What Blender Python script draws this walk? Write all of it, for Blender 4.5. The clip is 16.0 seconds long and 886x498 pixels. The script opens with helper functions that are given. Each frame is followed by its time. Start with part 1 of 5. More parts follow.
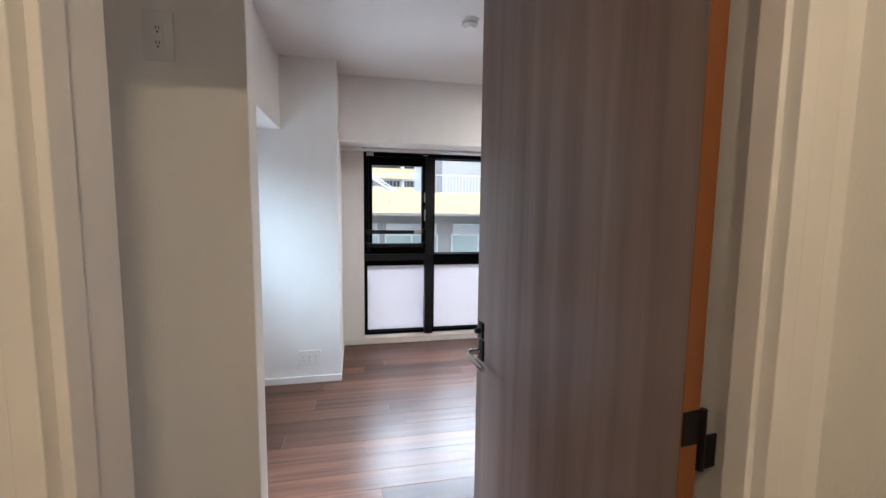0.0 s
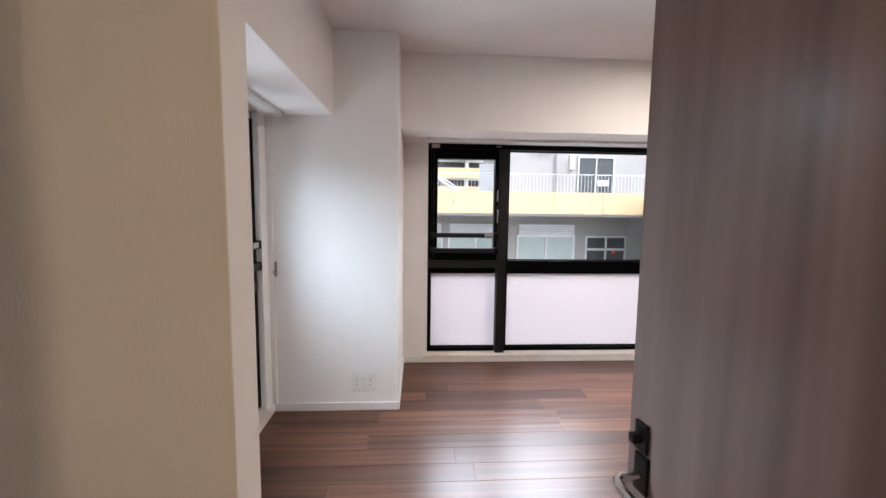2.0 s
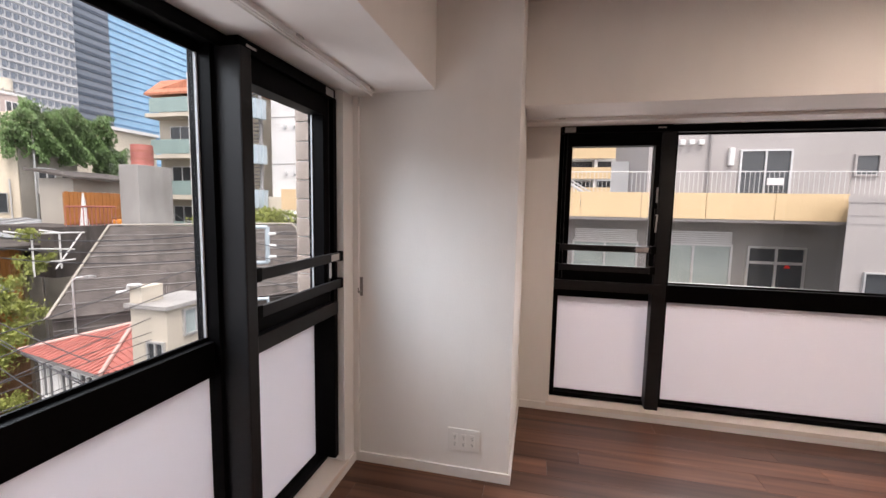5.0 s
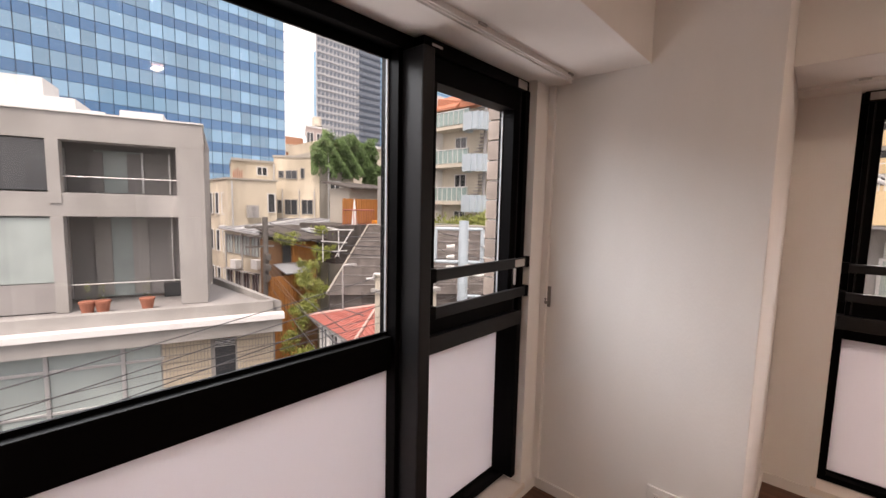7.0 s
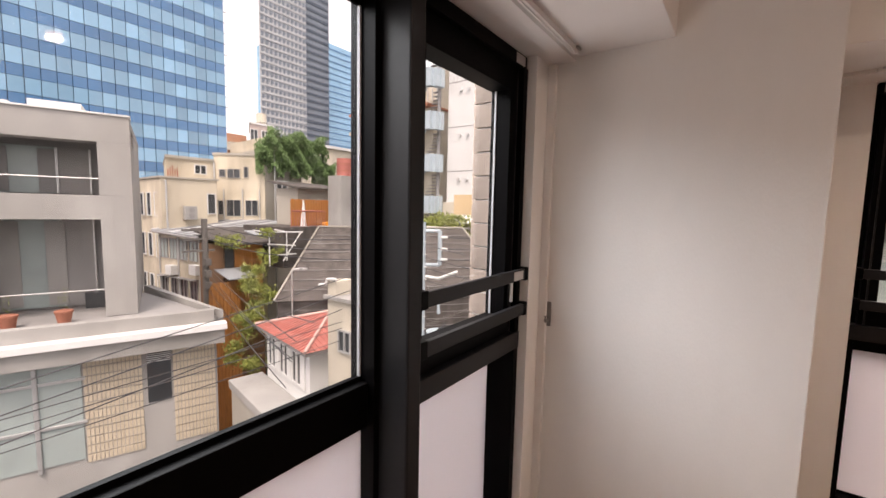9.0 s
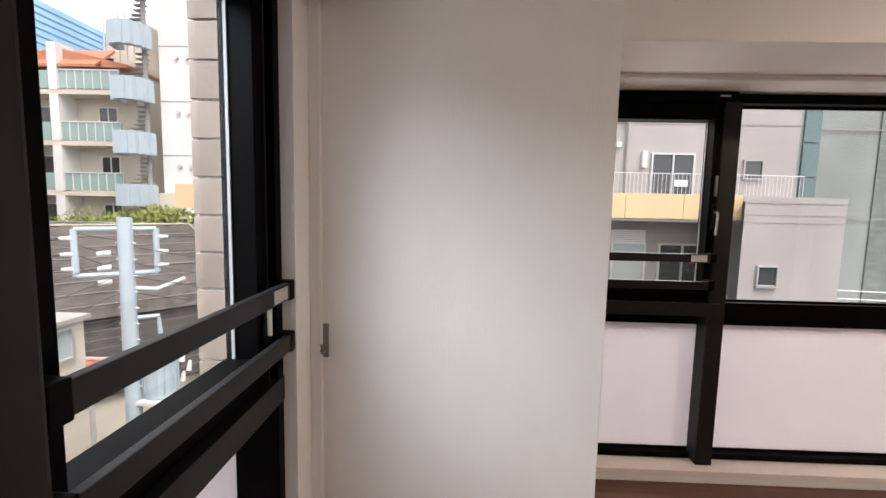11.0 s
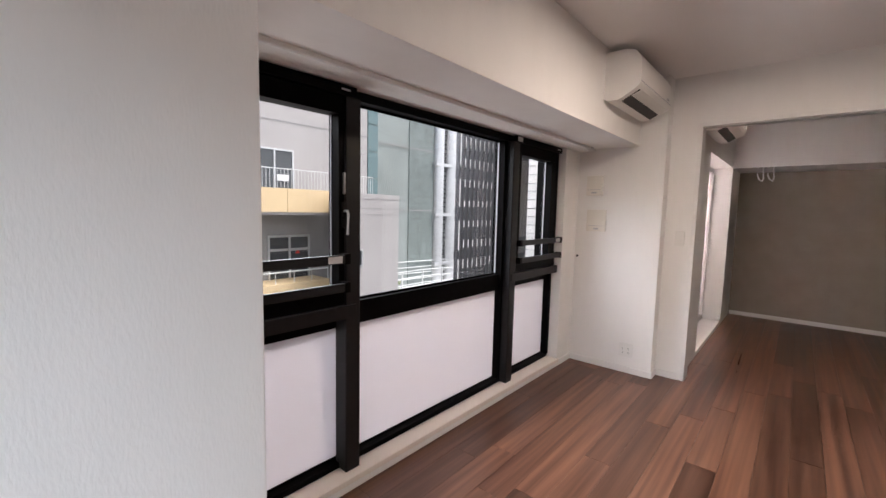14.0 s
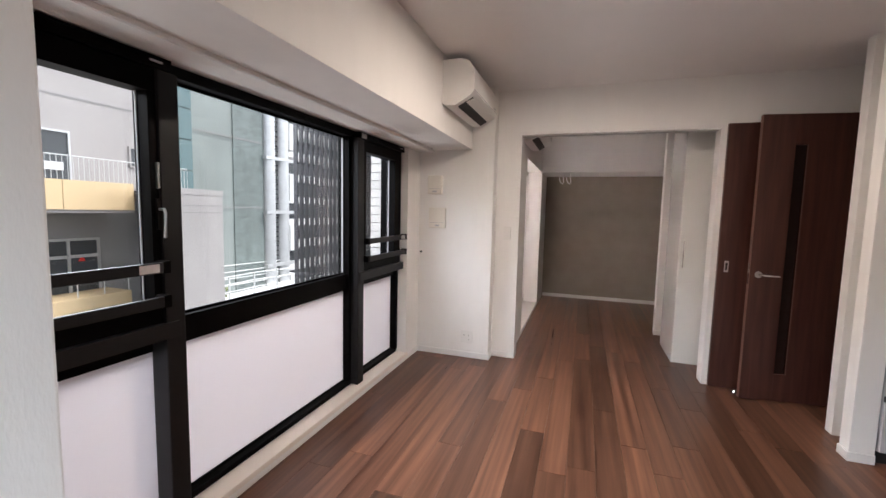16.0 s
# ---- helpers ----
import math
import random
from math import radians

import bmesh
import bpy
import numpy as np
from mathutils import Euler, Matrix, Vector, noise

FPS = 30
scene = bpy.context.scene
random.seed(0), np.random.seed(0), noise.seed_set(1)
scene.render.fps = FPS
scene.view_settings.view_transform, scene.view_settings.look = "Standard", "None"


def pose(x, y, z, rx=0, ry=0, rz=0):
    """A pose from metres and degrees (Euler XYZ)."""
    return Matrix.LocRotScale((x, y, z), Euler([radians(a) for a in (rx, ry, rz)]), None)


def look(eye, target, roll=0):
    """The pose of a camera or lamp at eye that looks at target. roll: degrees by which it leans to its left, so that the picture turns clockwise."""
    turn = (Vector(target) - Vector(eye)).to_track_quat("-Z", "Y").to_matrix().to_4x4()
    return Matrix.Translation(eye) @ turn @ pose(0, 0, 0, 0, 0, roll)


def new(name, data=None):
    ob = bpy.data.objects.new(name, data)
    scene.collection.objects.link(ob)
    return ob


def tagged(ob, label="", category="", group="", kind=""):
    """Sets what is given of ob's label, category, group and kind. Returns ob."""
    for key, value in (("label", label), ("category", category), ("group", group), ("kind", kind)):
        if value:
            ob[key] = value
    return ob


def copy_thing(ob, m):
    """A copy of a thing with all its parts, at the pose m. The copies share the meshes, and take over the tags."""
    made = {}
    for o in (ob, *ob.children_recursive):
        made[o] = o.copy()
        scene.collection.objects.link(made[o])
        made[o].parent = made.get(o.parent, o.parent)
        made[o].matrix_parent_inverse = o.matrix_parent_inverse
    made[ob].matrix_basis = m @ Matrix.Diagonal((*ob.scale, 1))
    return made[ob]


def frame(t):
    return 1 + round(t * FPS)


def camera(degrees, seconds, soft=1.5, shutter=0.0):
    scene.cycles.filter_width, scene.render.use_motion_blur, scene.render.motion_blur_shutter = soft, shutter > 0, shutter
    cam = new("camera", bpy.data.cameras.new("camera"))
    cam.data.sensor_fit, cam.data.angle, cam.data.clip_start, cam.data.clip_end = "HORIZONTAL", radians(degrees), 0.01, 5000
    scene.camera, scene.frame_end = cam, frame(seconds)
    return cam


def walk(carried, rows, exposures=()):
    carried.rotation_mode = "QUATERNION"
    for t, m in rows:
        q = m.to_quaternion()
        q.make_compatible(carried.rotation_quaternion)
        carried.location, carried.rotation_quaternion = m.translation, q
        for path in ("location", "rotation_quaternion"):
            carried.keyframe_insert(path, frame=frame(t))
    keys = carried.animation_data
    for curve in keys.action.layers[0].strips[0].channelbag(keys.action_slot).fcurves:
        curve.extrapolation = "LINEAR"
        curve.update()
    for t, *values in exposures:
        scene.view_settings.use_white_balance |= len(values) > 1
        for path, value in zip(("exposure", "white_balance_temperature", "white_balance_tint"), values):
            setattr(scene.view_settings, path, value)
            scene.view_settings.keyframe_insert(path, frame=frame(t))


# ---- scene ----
cam = camera(93.9, 16.0)
PATH = [
    (0.0, -0.061, -0.018, 1.400, 84.41, -0.67, -12.02),
    (0.5, -0.051, 0.079, 1.396, 84.36, -0.66, -7.64),
    (1.0, -0.069, 0.233, 1.400, 84.34, -0.67, -5.47),
    (1.5, -0.064, 0.391, 1.397, 84.28, -0.71, -4.21),
    (2.0, -0.051, 0.561, 1.399, 84.27, -0.70, -3.35),
    (2.5, -0.048, 0.718, 1.401, 84.25, -0.74, -2.18),
    (3.0, -0.051, 0.862, 1.403, 84.29, -0.81, -1.11),
    (5.5, -0.083, 1.388, 1.404, 84.35, -1.09, 20.69),
    (6.0, -0.082, 1.452, 1.398, 84.29, -1.12, 29.71),
    (6.5, -0.070, 1.497, 1.397, 84.32, -1.20, 37.28),
    (7.0, -0.055, 1.536, 1.392, 84.33, -1.26, 42.43),
    (7.5, -0.095, 1.558, 1.390, 84.38, -1.30, 44.83),
    (8.0, -0.192, 1.582, 1.393, 84.43, -1.28, 44.39),
    (10.5, -0.587, 2.065, 1.379, 84.46, -1.19, 10.57),
    (11.0, -0.621, 2.160, 1.370, 84.44, -1.25, 1.75),
    (11.5, -0.610, 2.265, 1.379, 84.46, -1.29, -6.74),
    (12.0, -0.602, 2.342, 1.385, 84.42, -1.32, -15.40),
    (12.5, -0.633, 2.439, 1.382, 84.46, -1.39, -25.01),
    (13.0, -0.636, 2.505, 1.381, 84.59, -1.35, -34.14),
    (13.5, -0.580, 2.574, 1.389, 84.60, -1.33, -42.27),
    (14.0, -0.532, 2.610, 1.395, 84.62, -1.28, -49.23),
    (14.5, -0.537, 2.654, 1.398, 84.63, -1.27, -55.20),
    (15.0, -0.539, 2.697, 1.397, 84.64, -1.30, -60.97),
    (15.5, -0.525, 2.708, 1.400, 84.68, -1.28, -66.45),
    (16.0, -0.526, 2.679, 1.398, 84.74, -1.29, -71.21),
]
walk(cam, [(row[0], pose(*row[1:])) for row in PATH],
     exposures=[(0.0, 1.45, 5400, 7), (1.0, 1.52, 5600, 9), (1.5, 1.54, 5750, 11), (2.0, 1.45, 5900, 13), (3.0, 1.18, 6280, 16), (5.5, 0.86, 6800, 21), (7.0, 0.76, 7350, 25), (8.0, 0.76, 7480, 26), (10.5, 0.95, 6880, 19), (12.5, 1.0, 6400, 16), (14.0, 0.93, 6300, 16), (16.0, 1.08, 6180, 13)])

# ---- world, sun, lamps ----
world = bpy.data.worlds.new("world")
scene.world = world
world.use_nodes = True
wn = world.node_tree.nodes
wl = world.node_tree.links
sky = wn.new("ShaderNodeTexSky")
sky.sky_type = "NISHITA"
sky.sun_disc = False
sky.sun_elevation = radians(55)
sky.sun_rotation = radians(145)
sky.air_density = 1.0
sky.dust_density = 6.0
sky.ozone_density = 0.6
cloud = wn.new("ShaderNodeMixRGB")
cloud.inputs[0].default_value = 0.8
cloud.inputs[2].default_value = (7.2, 7.4, 7.6, 1)
wl.new(sky.outputs[0], cloud.inputs[1])
wl.new(cloud.outputs[0], wn["Background"].inputs[0])
wn["Background"].inputs[1].default_value = 0.15

sun_data = bpy.data.lights.new("sun", "SUN")
sun_data.energy = 1.9
sun_data.angle = radians(20)
sun_data.color = (1.0, 0.96, 0.9)
sun = new("sun", sun_data)
sun.matrix_world = look((0, 0, 30), (-9, 13, 0))


def area_lamp(name, m, w, h, watts, color, spread=180):
    data = bpy.data.lights.new(name, "AREA")
    data.shape, data.size, data.size_y, data.energy, data.color = "RECTANGLE", w, h, watts, color
    data.spread = radians(spread)
    ob = new(name, data)
    ob.matrix_world = m
    return ob


# area lamps standing in for daylight of the open sky above the two window openings
area_lamp("sky_light_north", look((1.0, 5.9, 3.3), (1.0, 4.0, 1.1)), 3.0, 2.2, 155, (0.96, 0.98, 1.0), 140)
area_lamp("sky_light_west", look((-2.9, 2.05, 3.2), (-0.85, 2.05, 1.1)), 2.4, 2.4, 140, (0.80, 0.93, 1.0), 150)
# unseen fill lamps added below, imitating daylight thrown back up from the lanes
area_lamp("fill_light_north", look((1.5, 9.6, -2.3), (1.5, 3.2, 1.9)), 5.0, 2.4, 70, (1.0, 0.97, 0.94))
area_lamp("fill_light_west", look((-4.6, 1.6, -1.9), (-0.6, 2.1, 1.8)), 3.4, 2.4, 60, (0.96, 0.98, 1.0))
# added lamp behind the next room's frosted panes, tinted warm for bounced daylight
area_lamp("sky_light_far", look((5.0, 4.5, 1.9), (5.0, 3.5, 1.1)), 1.5, 1.6, 1050, (1.0, 0.90, 0.78))

# ---- materials ----
def mat(name, color, rough=0.5, metal=0.0, spread=0.06, scale=8.0, bump=0.0, bump_scale=200.0,
        stretch=(1, 1, 1), by_object=0.0, spec=0.5, coat=0.0, dark=None, stain=0.0):
    m = bpy.data.materials.new(name)
    m.use_nodes = True
    n, l = m.node_tree.nodes, m.node_tree.links
    b = n["Principled BSDF"]
    b.inputs["Roughness"].default_value = rough
    b.inputs["Metallic"].default_value = metal
    b.inputs["Specular IOR Level"].default_value = spec
    b.inputs["Coat Weight"].default_value = coat
    b.inputs["Coat Roughness"].default_value = 0.15
    co = n.new("ShaderNodeTexCoord")
    mp = n.new("ShaderNodeMapping")
    mp.inputs["Scale"].default_value = stretch
    l.new(co.outputs["Object"], mp.inputs[0])
    nz = n.new("ShaderNodeTexNoise")
    nz.inputs["Scale"].default_value = scale
    nz.inputs["Detail"].default_value = 6
    l.new(mp.outputs[0], nz.inputs["Vector"])
    ramp = n.new("ShaderNodeValToRGB")
    lo = dark or [c * (1 - spread) for c in color]
    hi = [min(1, c * (1 + spread)) for c in color]
    ramp.color_ramp.elements[0].position = 0.3
    ramp.color_ramp.elements[1].position = 0.7
    ramp.color_ramp.elements[0].color = (*lo, 1)
    ramp.color_ramp.elements[1].color = (*hi, 1)
    l.new(nz.outputs[0], ramp.inputs[0])
    col = ramp.outputs[0]
    if stain:
        n3 = n.new("ShaderNodeTexNoise")
        n3.inputs["Scale"].default_value = scale * 0.22
        n3.inputs["Detail"].default_value = 8
        l.new(co.outputs["Object"], n3.inputs["Vector"])
        mx = n.new("ShaderNodeMixRGB")
        mx.blend_type = "MULTIPLY"
        r3 = n.new("ShaderNodeMapRange")
        r3.inputs[1].default_value, r3.inputs[2].default_value = 0.45, 0.75
        r3.inputs[3].default_value, r3.inputs[4].default_value = 0.0, stain
        l.new(n3.outputs[0], r3.inputs[0])
        l.new(r3.outputs[0], mx.inputs[0])
        mx.inputs[2].default_value = (0.35, 0.33, 0.3, 1)
        l.new(col, mx.inputs[1])
        col = mx.outputs[0]
    if by_object:
        info = n.new("ShaderNodeObjectInfo")
        rr = n.new("ShaderNodeMapRange")
        rr.inputs[3].default_value, rr.inputs[4].default_value = 1 - by_object, 1 + by_object
        l.new(info.outputs["Random"], rr.inputs[0])
        hs = n.new("ShaderNodeHueSaturation")
        l.new(rr.outputs[0], hs.inputs["Value"])
        l.new(col, hs.inputs["Color"])
        col = hs.outputs[0]
    l.new(col, b.inputs["Base Color"])
    if bump:
        n2 = n.new("ShaderNodeTexNoise")
        n2.inputs["Scale"].default_value = bump_scale
        n2.inputs["Detail"].default_value = 4
        l.new(mp.outputs[0], n2.inputs["Vector"])
        bp = n.new("ShaderNodeBump")
        bp.inputs["Strength"].default_value = bump
        bp.inputs["Distance"].default_value = 0.002
        l.new(n2.outputs[0], bp.inputs["Height"])
        l.new(bp.outputs[0], b.inputs["Normal"])
    return m


def wood(name, dark, light, grain=(1.5, 22, 22), rough=0.35, by_object=0.0, by_island=False, coat=0.0, spec=0.5):
    m = bpy.data.materials.new(name)
    m.use_nodes = True
    n, l = m.node_tree.nodes, m.node_tree.links
    b = n["Principled BSDF"]
    b.inputs["Coat Weight"].default_value = coat
    b.inputs["Coat Roughness"].default_value = 0.25
    b.inputs["Specular IOR Level"].default_value = spec
    co = n.new("ShaderNodeTexCoord")
    mp = n.new("ShaderNodeMapping")
    mp.inputs["Scale"].default_value = grain
    l.new(co.outputs["Object"], mp.inputs[0])
    if by_object or by_island:
        if by_island:
            rnd = n.new("ShaderNodeNewGeometry").outputs["Random Per Island"]
        else:
            rnd = n.new("ShaderNodeObjectInfo").outputs["Random"]
        sh = n.new("ShaderNodeVectorMath")
        sh.operation = "SCALE"
        sh.inputs[0].default_value = (37.0, 91.0, 53.0)
        l.new(rnd, sh.inputs["Scale"])
        l.new(sh.outputs[0], mp.inputs["Location"])
    nz = n.new("ShaderNodeTexNoise")
    nz.inputs["Scale"].default_value = 1.6
    nz.inputs["Detail"].default_value = 4
    nz.inputs["Distortion"].default_value = 0.25
    l.new(mp.outputs[0], nz.inputs["Vector"])
    ramp = n.new("ShaderNodeValToRGB")
    ramp.color_ramp.elements[0].position = 0.32
    ramp.color_ramp.elements[1].position = 0.72
    ramp.color_ramp.elements[0].color = (*dark, 1)
    ramp.color_ramp.elements[1].color = (*light, 1)
    l.new(nz.outputs[0], ramp.inputs[0])
    col = ramp.outputs[0]
    if by_object or by_island:
        rr = n.new("ShaderNodeMapRange")
        k = by_object or 0.42
        rr.inputs[3].default_value, rr.inputs[4].default_value = 1 - k, 1 + k
        l.new(rnd, rr.inputs[0])
        hs = n.new("ShaderNodeHueSaturation")
        l.new(rr.outputs[0], hs.inputs["Value"])
        l.new(col, hs.inputs["Color"])
        col = hs.outputs[0]
    l.new(col, b.inputs["Base Color"])
    rg = n.new("ShaderNodeMapRange")
    rg.inputs[3].default_value, rg.inputs[4].default_value = rough - 0.06, rough + 0.08
    l.new(nz.outputs[0], rg.inputs[0])
    l.new(rg.outputs[0], b.inputs["Roughness"])
    bp = n.new("ShaderNodeBump")
    bp.inputs["Strength"].default_value = 0.12
    bp.inputs["Distance"].default_value = 0.001
    l.new(nz.outputs[0], bp.inputs["Height"])
    l.new(bp.outputs[0], b.inputs["Normal"])
    return m


def glass(name, tint=(1, 1, 1), rough=0.0):
    m = bpy.data.materials.new(name)
    m.use_nodes = True
    n, l = m.node_tree.nodes, m.node_tree.links
    n.remove(n["Principled BSDF"])
    tr = n.new("ShaderNodeBsdfTransparent")
    tr.inputs[0].default_value = (*tint, 1)
    gl = n.new("ShaderNodeBsdfGlossy")
    gl.inputs["Roughness"].default_value = rough
    fr = n.new("ShaderNodeLayerWeight")
    fr.inputs[0].default_value = 0.5
    pw = n.new("ShaderNodeMath")
    pw.operation = "POWER"
    pw.inputs[1].default_value = 4.0
    l.new(fr.outputs["Facing"], pw.inputs[0])
    ad = n.new("ShaderNodeMath")
    ad.operation = "MULTIPLY_ADD"
    ad.inputs[1].default_value, ad.inputs[2].default_value = 0.5, 0.025
    l.new(pw.outputs[0], ad.inputs[0])
    mx = n.new("ShaderNodeMixShader")
    l.new(ad.outputs[0], mx.inputs[0])
    l.new(tr.outputs[0], mx.inputs[1])
    l.new(gl.outputs[0], mx.inputs[2])
    l.new(mx.outputs[0], n["Material Output"].inputs[0])
    return m


def frosted(name):
    m = bpy.data.materials.new(name)
    m.use_nodes = True
    n, l = m.node_tree.nodes, m.node_tree.links
    b = n["Principled BSDF"]
    b.inputs["Base Color"].default_value = (0.86, 0.84, 0.86, 1)
    b.inputs["Roughness"].default_value = 0.5
    tl = n.new("ShaderNodeBsdfTranslucent")
    tl.inputs[0].default_value = (0.95, 0.93, 0.95, 1)
    mx = n.new("ShaderNodeMixShader")
    mx.inputs[0].default_value = 0.30
    l.new(b.outputs[0], mx.inputs[1])
    l.new(tl.outputs[0], mx.inputs[2])
    l.new(mx.outputs[0], n["Material Output"].inputs[0])
    return m


def glow(name, color, strength):
    m = bpy.data.materials.new(name)
    m.use_nodes = True
    b = m.node_tree.nodes["Principled BSDF"]
    b.inputs["Base Color"].default_value = (*color, 1)
    b.inputs["Emission Color"].default_value = (*color, 1)
    b.inputs["Emission Strength"].default_value = strength
    return m


WALL = mat("white_wallpaper", (0.85, 0.835, 0.81), 0.75, spread=0.015, scale=3, bump=0.4, bump_scale=70, stretch=(3.0, 3.0, 1.0), spec=0.25)
CEIL = mat("ceiling_paper", (0.85, 0.835, 0.82), 0.85, spread=0.015, scale=3, bump=0.3, bump_scale=120, spec=0.2)
GREYWALL = mat("grey_accent_wallpaper", (0.33, 0.285, 0.235), 0.8, spread=0.05, scale=5, bump=0.3, bump_scale=120, spec=0.2)
TRIM = mat("white_trim", (0.82, 0.80, 0.78), 0.4, spread=0.02, scale=6)
PINKSILL = mat("sill_laminate", (0.80, 0.73, 0.67), 0.45, spread=0.02, scale=6)
BLACK = mat("black_aluminium", (0.002, 0.0018, 0.002), 0.45, 0.0, spread=0.15, spec=0.05, scale=30, bump=0.05, bump_scale=400)
RAILGREY = mat("dark_grey_aluminium", (0.010, 0.010, 0.011), 0.45, 0.0, spread=0.1, spec=0.28, scale=30)
GASKET = mat("pale_gasket", (0.45, 0.46, 0.47), 0.5, spread=0.05, scale=30)
PLASTIC = mat("white_plastic", (0.80, 0.79, 0.76), 0.35, spread=0.01, scale=10)
BOXPLASTIC = mat("aged_white_plastic", (0.80, 0.765, 0.70), 0.4, spread=0.02, scale=10)
DARKHOLE = mat("dark_slot", (0.02, 0.02, 0.02), 0.6)
STEEL = mat("brushed_steel", (0.55, 0.54, 0.53), 0.3, 1.0, spread=0.05, scale=40)
DULLSTEEL = mat("dull_steel", (0.26, 0.25, 0.24), 0.4, 0.8, spread=0.08, scale=40)
CHROME = mat("satin_chrome", (0.75, 0.74, 0.72), 0.18, 1.0, spread=0.03, scale=30)
BLACKMETAL = mat("black_metal", (0.012, 0.011, 0.011), 0.35, 0.6, spread=0.1, scale=30)
DOORWOOD = wood("grey_brown_door_veneer", (0.175, 0.120, 0.104), (0.29, 0.215, 0.192), grain=(12, 12, 0.5), rough=0.30, coat=0.25)
REDWOOD = wood("red_brown_door_veneer", (0.042, 0.0145, 0.0105), (0.085, 0.032, 0.024), grain=(16, 16, 0.9), rough=0.36)
PLANK = wood("walnut_plank", (0.060, 0.0245, 0.0145), (0.165, 0.076, 0.045), grain=(0.5, 15, 15), rough=0.30, by_object=0.42, spec=0.38)
PLANKS_FAR = wood("walnut_planks", (0.060, 0.0245, 0.0145), (0.165, 0.076, 0.045), grain=(0.5, 15, 15), rough=0.30, by_island=True, spec=0.38)
SUBFLOOR = mat("plank_joint", (0.03, 0.015, 0.01), 0.6)
GLOSSWHITE = mat("gloss_white_panel", (0.80, 0.79, 0.76), 0.12, spread=0.01, scale=4, coat=0.5)
GREYLAM = mat("grey_laminate", (0.50, 0.50, 0.52), 0.35, spread=0.02, scale=6)
CLEAR = glass("clear_glass", (0.97, 0.985, 0.985))
DIMGLASS = glass("smoked_glass", (0.25, 0.2, 0.18), 0.1)
FROST = frosted("frosted_panel")
STICKER = mat("pale_sticker", (0.55, 0.54, 0.52), 0.4, spread=0.05, scale=60)


# ---- building helpers ----
def bm_box(x0, y0, z0, x1, y1, z1, bevel=0.0, bm=None):
    bm = bm or bmesh.new()
    vs = [bm.verts.new((x, y, z)) for z in (z0, z1) for y in (y0, y1) for x in (x0, x1)]
    faces = [bm.faces.new([vs[i] for i in f]) for f in ((0, 2, 3, 1), (4, 5, 7, 6), (0, 1, 5, 4), (2, 6, 7, 3), (0, 4, 6, 2), (1, 3, 7, 5))]
    if bevel:
        edges = list({e for f in faces for e in f.edges})
        bmesh.ops.bevel(bm, geom=edges, offset=bevel, segments=2, affect="EDGES", profile=0.6)
    return bm


def bm_cyl(p, q, r, seg=16, r2=None, bm=None):
    bm = bm or bmesh.new()
    p, q = Vector(p), Vector(q)
    d = q - p
    m = Matrix.Translation((p + q) / 2) @ d.to_track_quat("Z", "Y").to_matrix().to_4x4()
    bmesh.ops.create_cone(bm, cap_ends=True, segments=seg, radius1=r, radius2=r if r2 is None else r2, depth=d.length, matrix=m)
    return bm


def bm_tube(points, r, seg=8, bm=None):
    """A round bar along a line of points."""
    bm = bm or bmesh.new()
    pts = [Vector(p) for p in points]
    rings = []
    for i, p in enumerate(pts):
        d = (pts[min(i + 1, len(pts) - 1)] - pts[max(i - 1, 0)]).normalized()
        q = d.to_track_quat("Z", "Y")
        rings.append([bm.verts.new(p + q @ Vector((r * math.cos(a), r * math.sin(a), 0))) for a in [2 * math.pi * k / seg for k in range(seg)]])
    for a, b in zip(rings, rings[1:]):
        for k in range(seg):
            bm.faces.new((a[k], a[(k + 1) % seg], b[(k + 1) % seg], b[k]))
    bm.faces.new(rings[0][::-1])
    bm.faces.new(rings[-1])
    return bm


def bm_profile(profile, axis, a, b, bm=None):
    """A closed outline in two axes drawn out along the third from a to b."""
    bm = bm or bmesh.new()
    def at(u, v, w):
        return {"x": (w, u, v), "y": (u, w, v), "z": (u, v, w)}[axis]
    lo = [bm.verts.new(at(u, v, a)) for u, v in profile]
    hi = [bm.verts.new(at(u, v, b)) for u, v in profile]
    n = len(profile)
    for k in range(n):
        bm.faces.new((lo[k], lo[(k + 1) % n], hi[(k + 1) % n], hi[k]))
    bm.faces.new(lo[::-1])
    bm.faces.new(hi)
    bmesh.ops.recalc_face_normals(bm, faces=bm.faces)
    return bm


def mesh_of(name, bm, material, smooth=False):
    me = bpy.data.meshes.new(name)
    bm.normal_update()
    bm.to_mesh(me)
    bm.free()
    me.materials.append(material)
    if smooth:
        me.shade_smooth()
        me.set_sharp_from_angle(angle=radians(35))
    return me


def thing(name, label, category, at=(0, 0, 0), rz=0, group="", kind=""):
    ob = new(name)
    ob.empty_display_size = 0.1
    ob.matrix_basis = pose(*at, 0, 0, rz)
    return tagged(ob, label, category, group, kind)


def solid(name, bm, material, label="", category="", kind="", group="", smooth=False):
    return tagged(new(name, mesh_of(name, bm, material, smooth)), label, category, group, kind)


def part(name, bm, material, parent, label="", smooth=False):
    ob = new(name, mesh_of(name, bm, material, smooth))
    ob.parent = parent
    if label:
        ob["label"] = label
    return ob


def structure(name, bm, material, label):
    return solid(name, bm, material, label, "", "structure")


# ---- the room: floor, walls, beams, ceiling ----
CEILING = 2.51
WX = -1.03      # west wall's inner face
NY = 4.203      # north wall's inner face
EX = 3.23       # east pier's inner face
PX = 3.368      # east partition's inner face

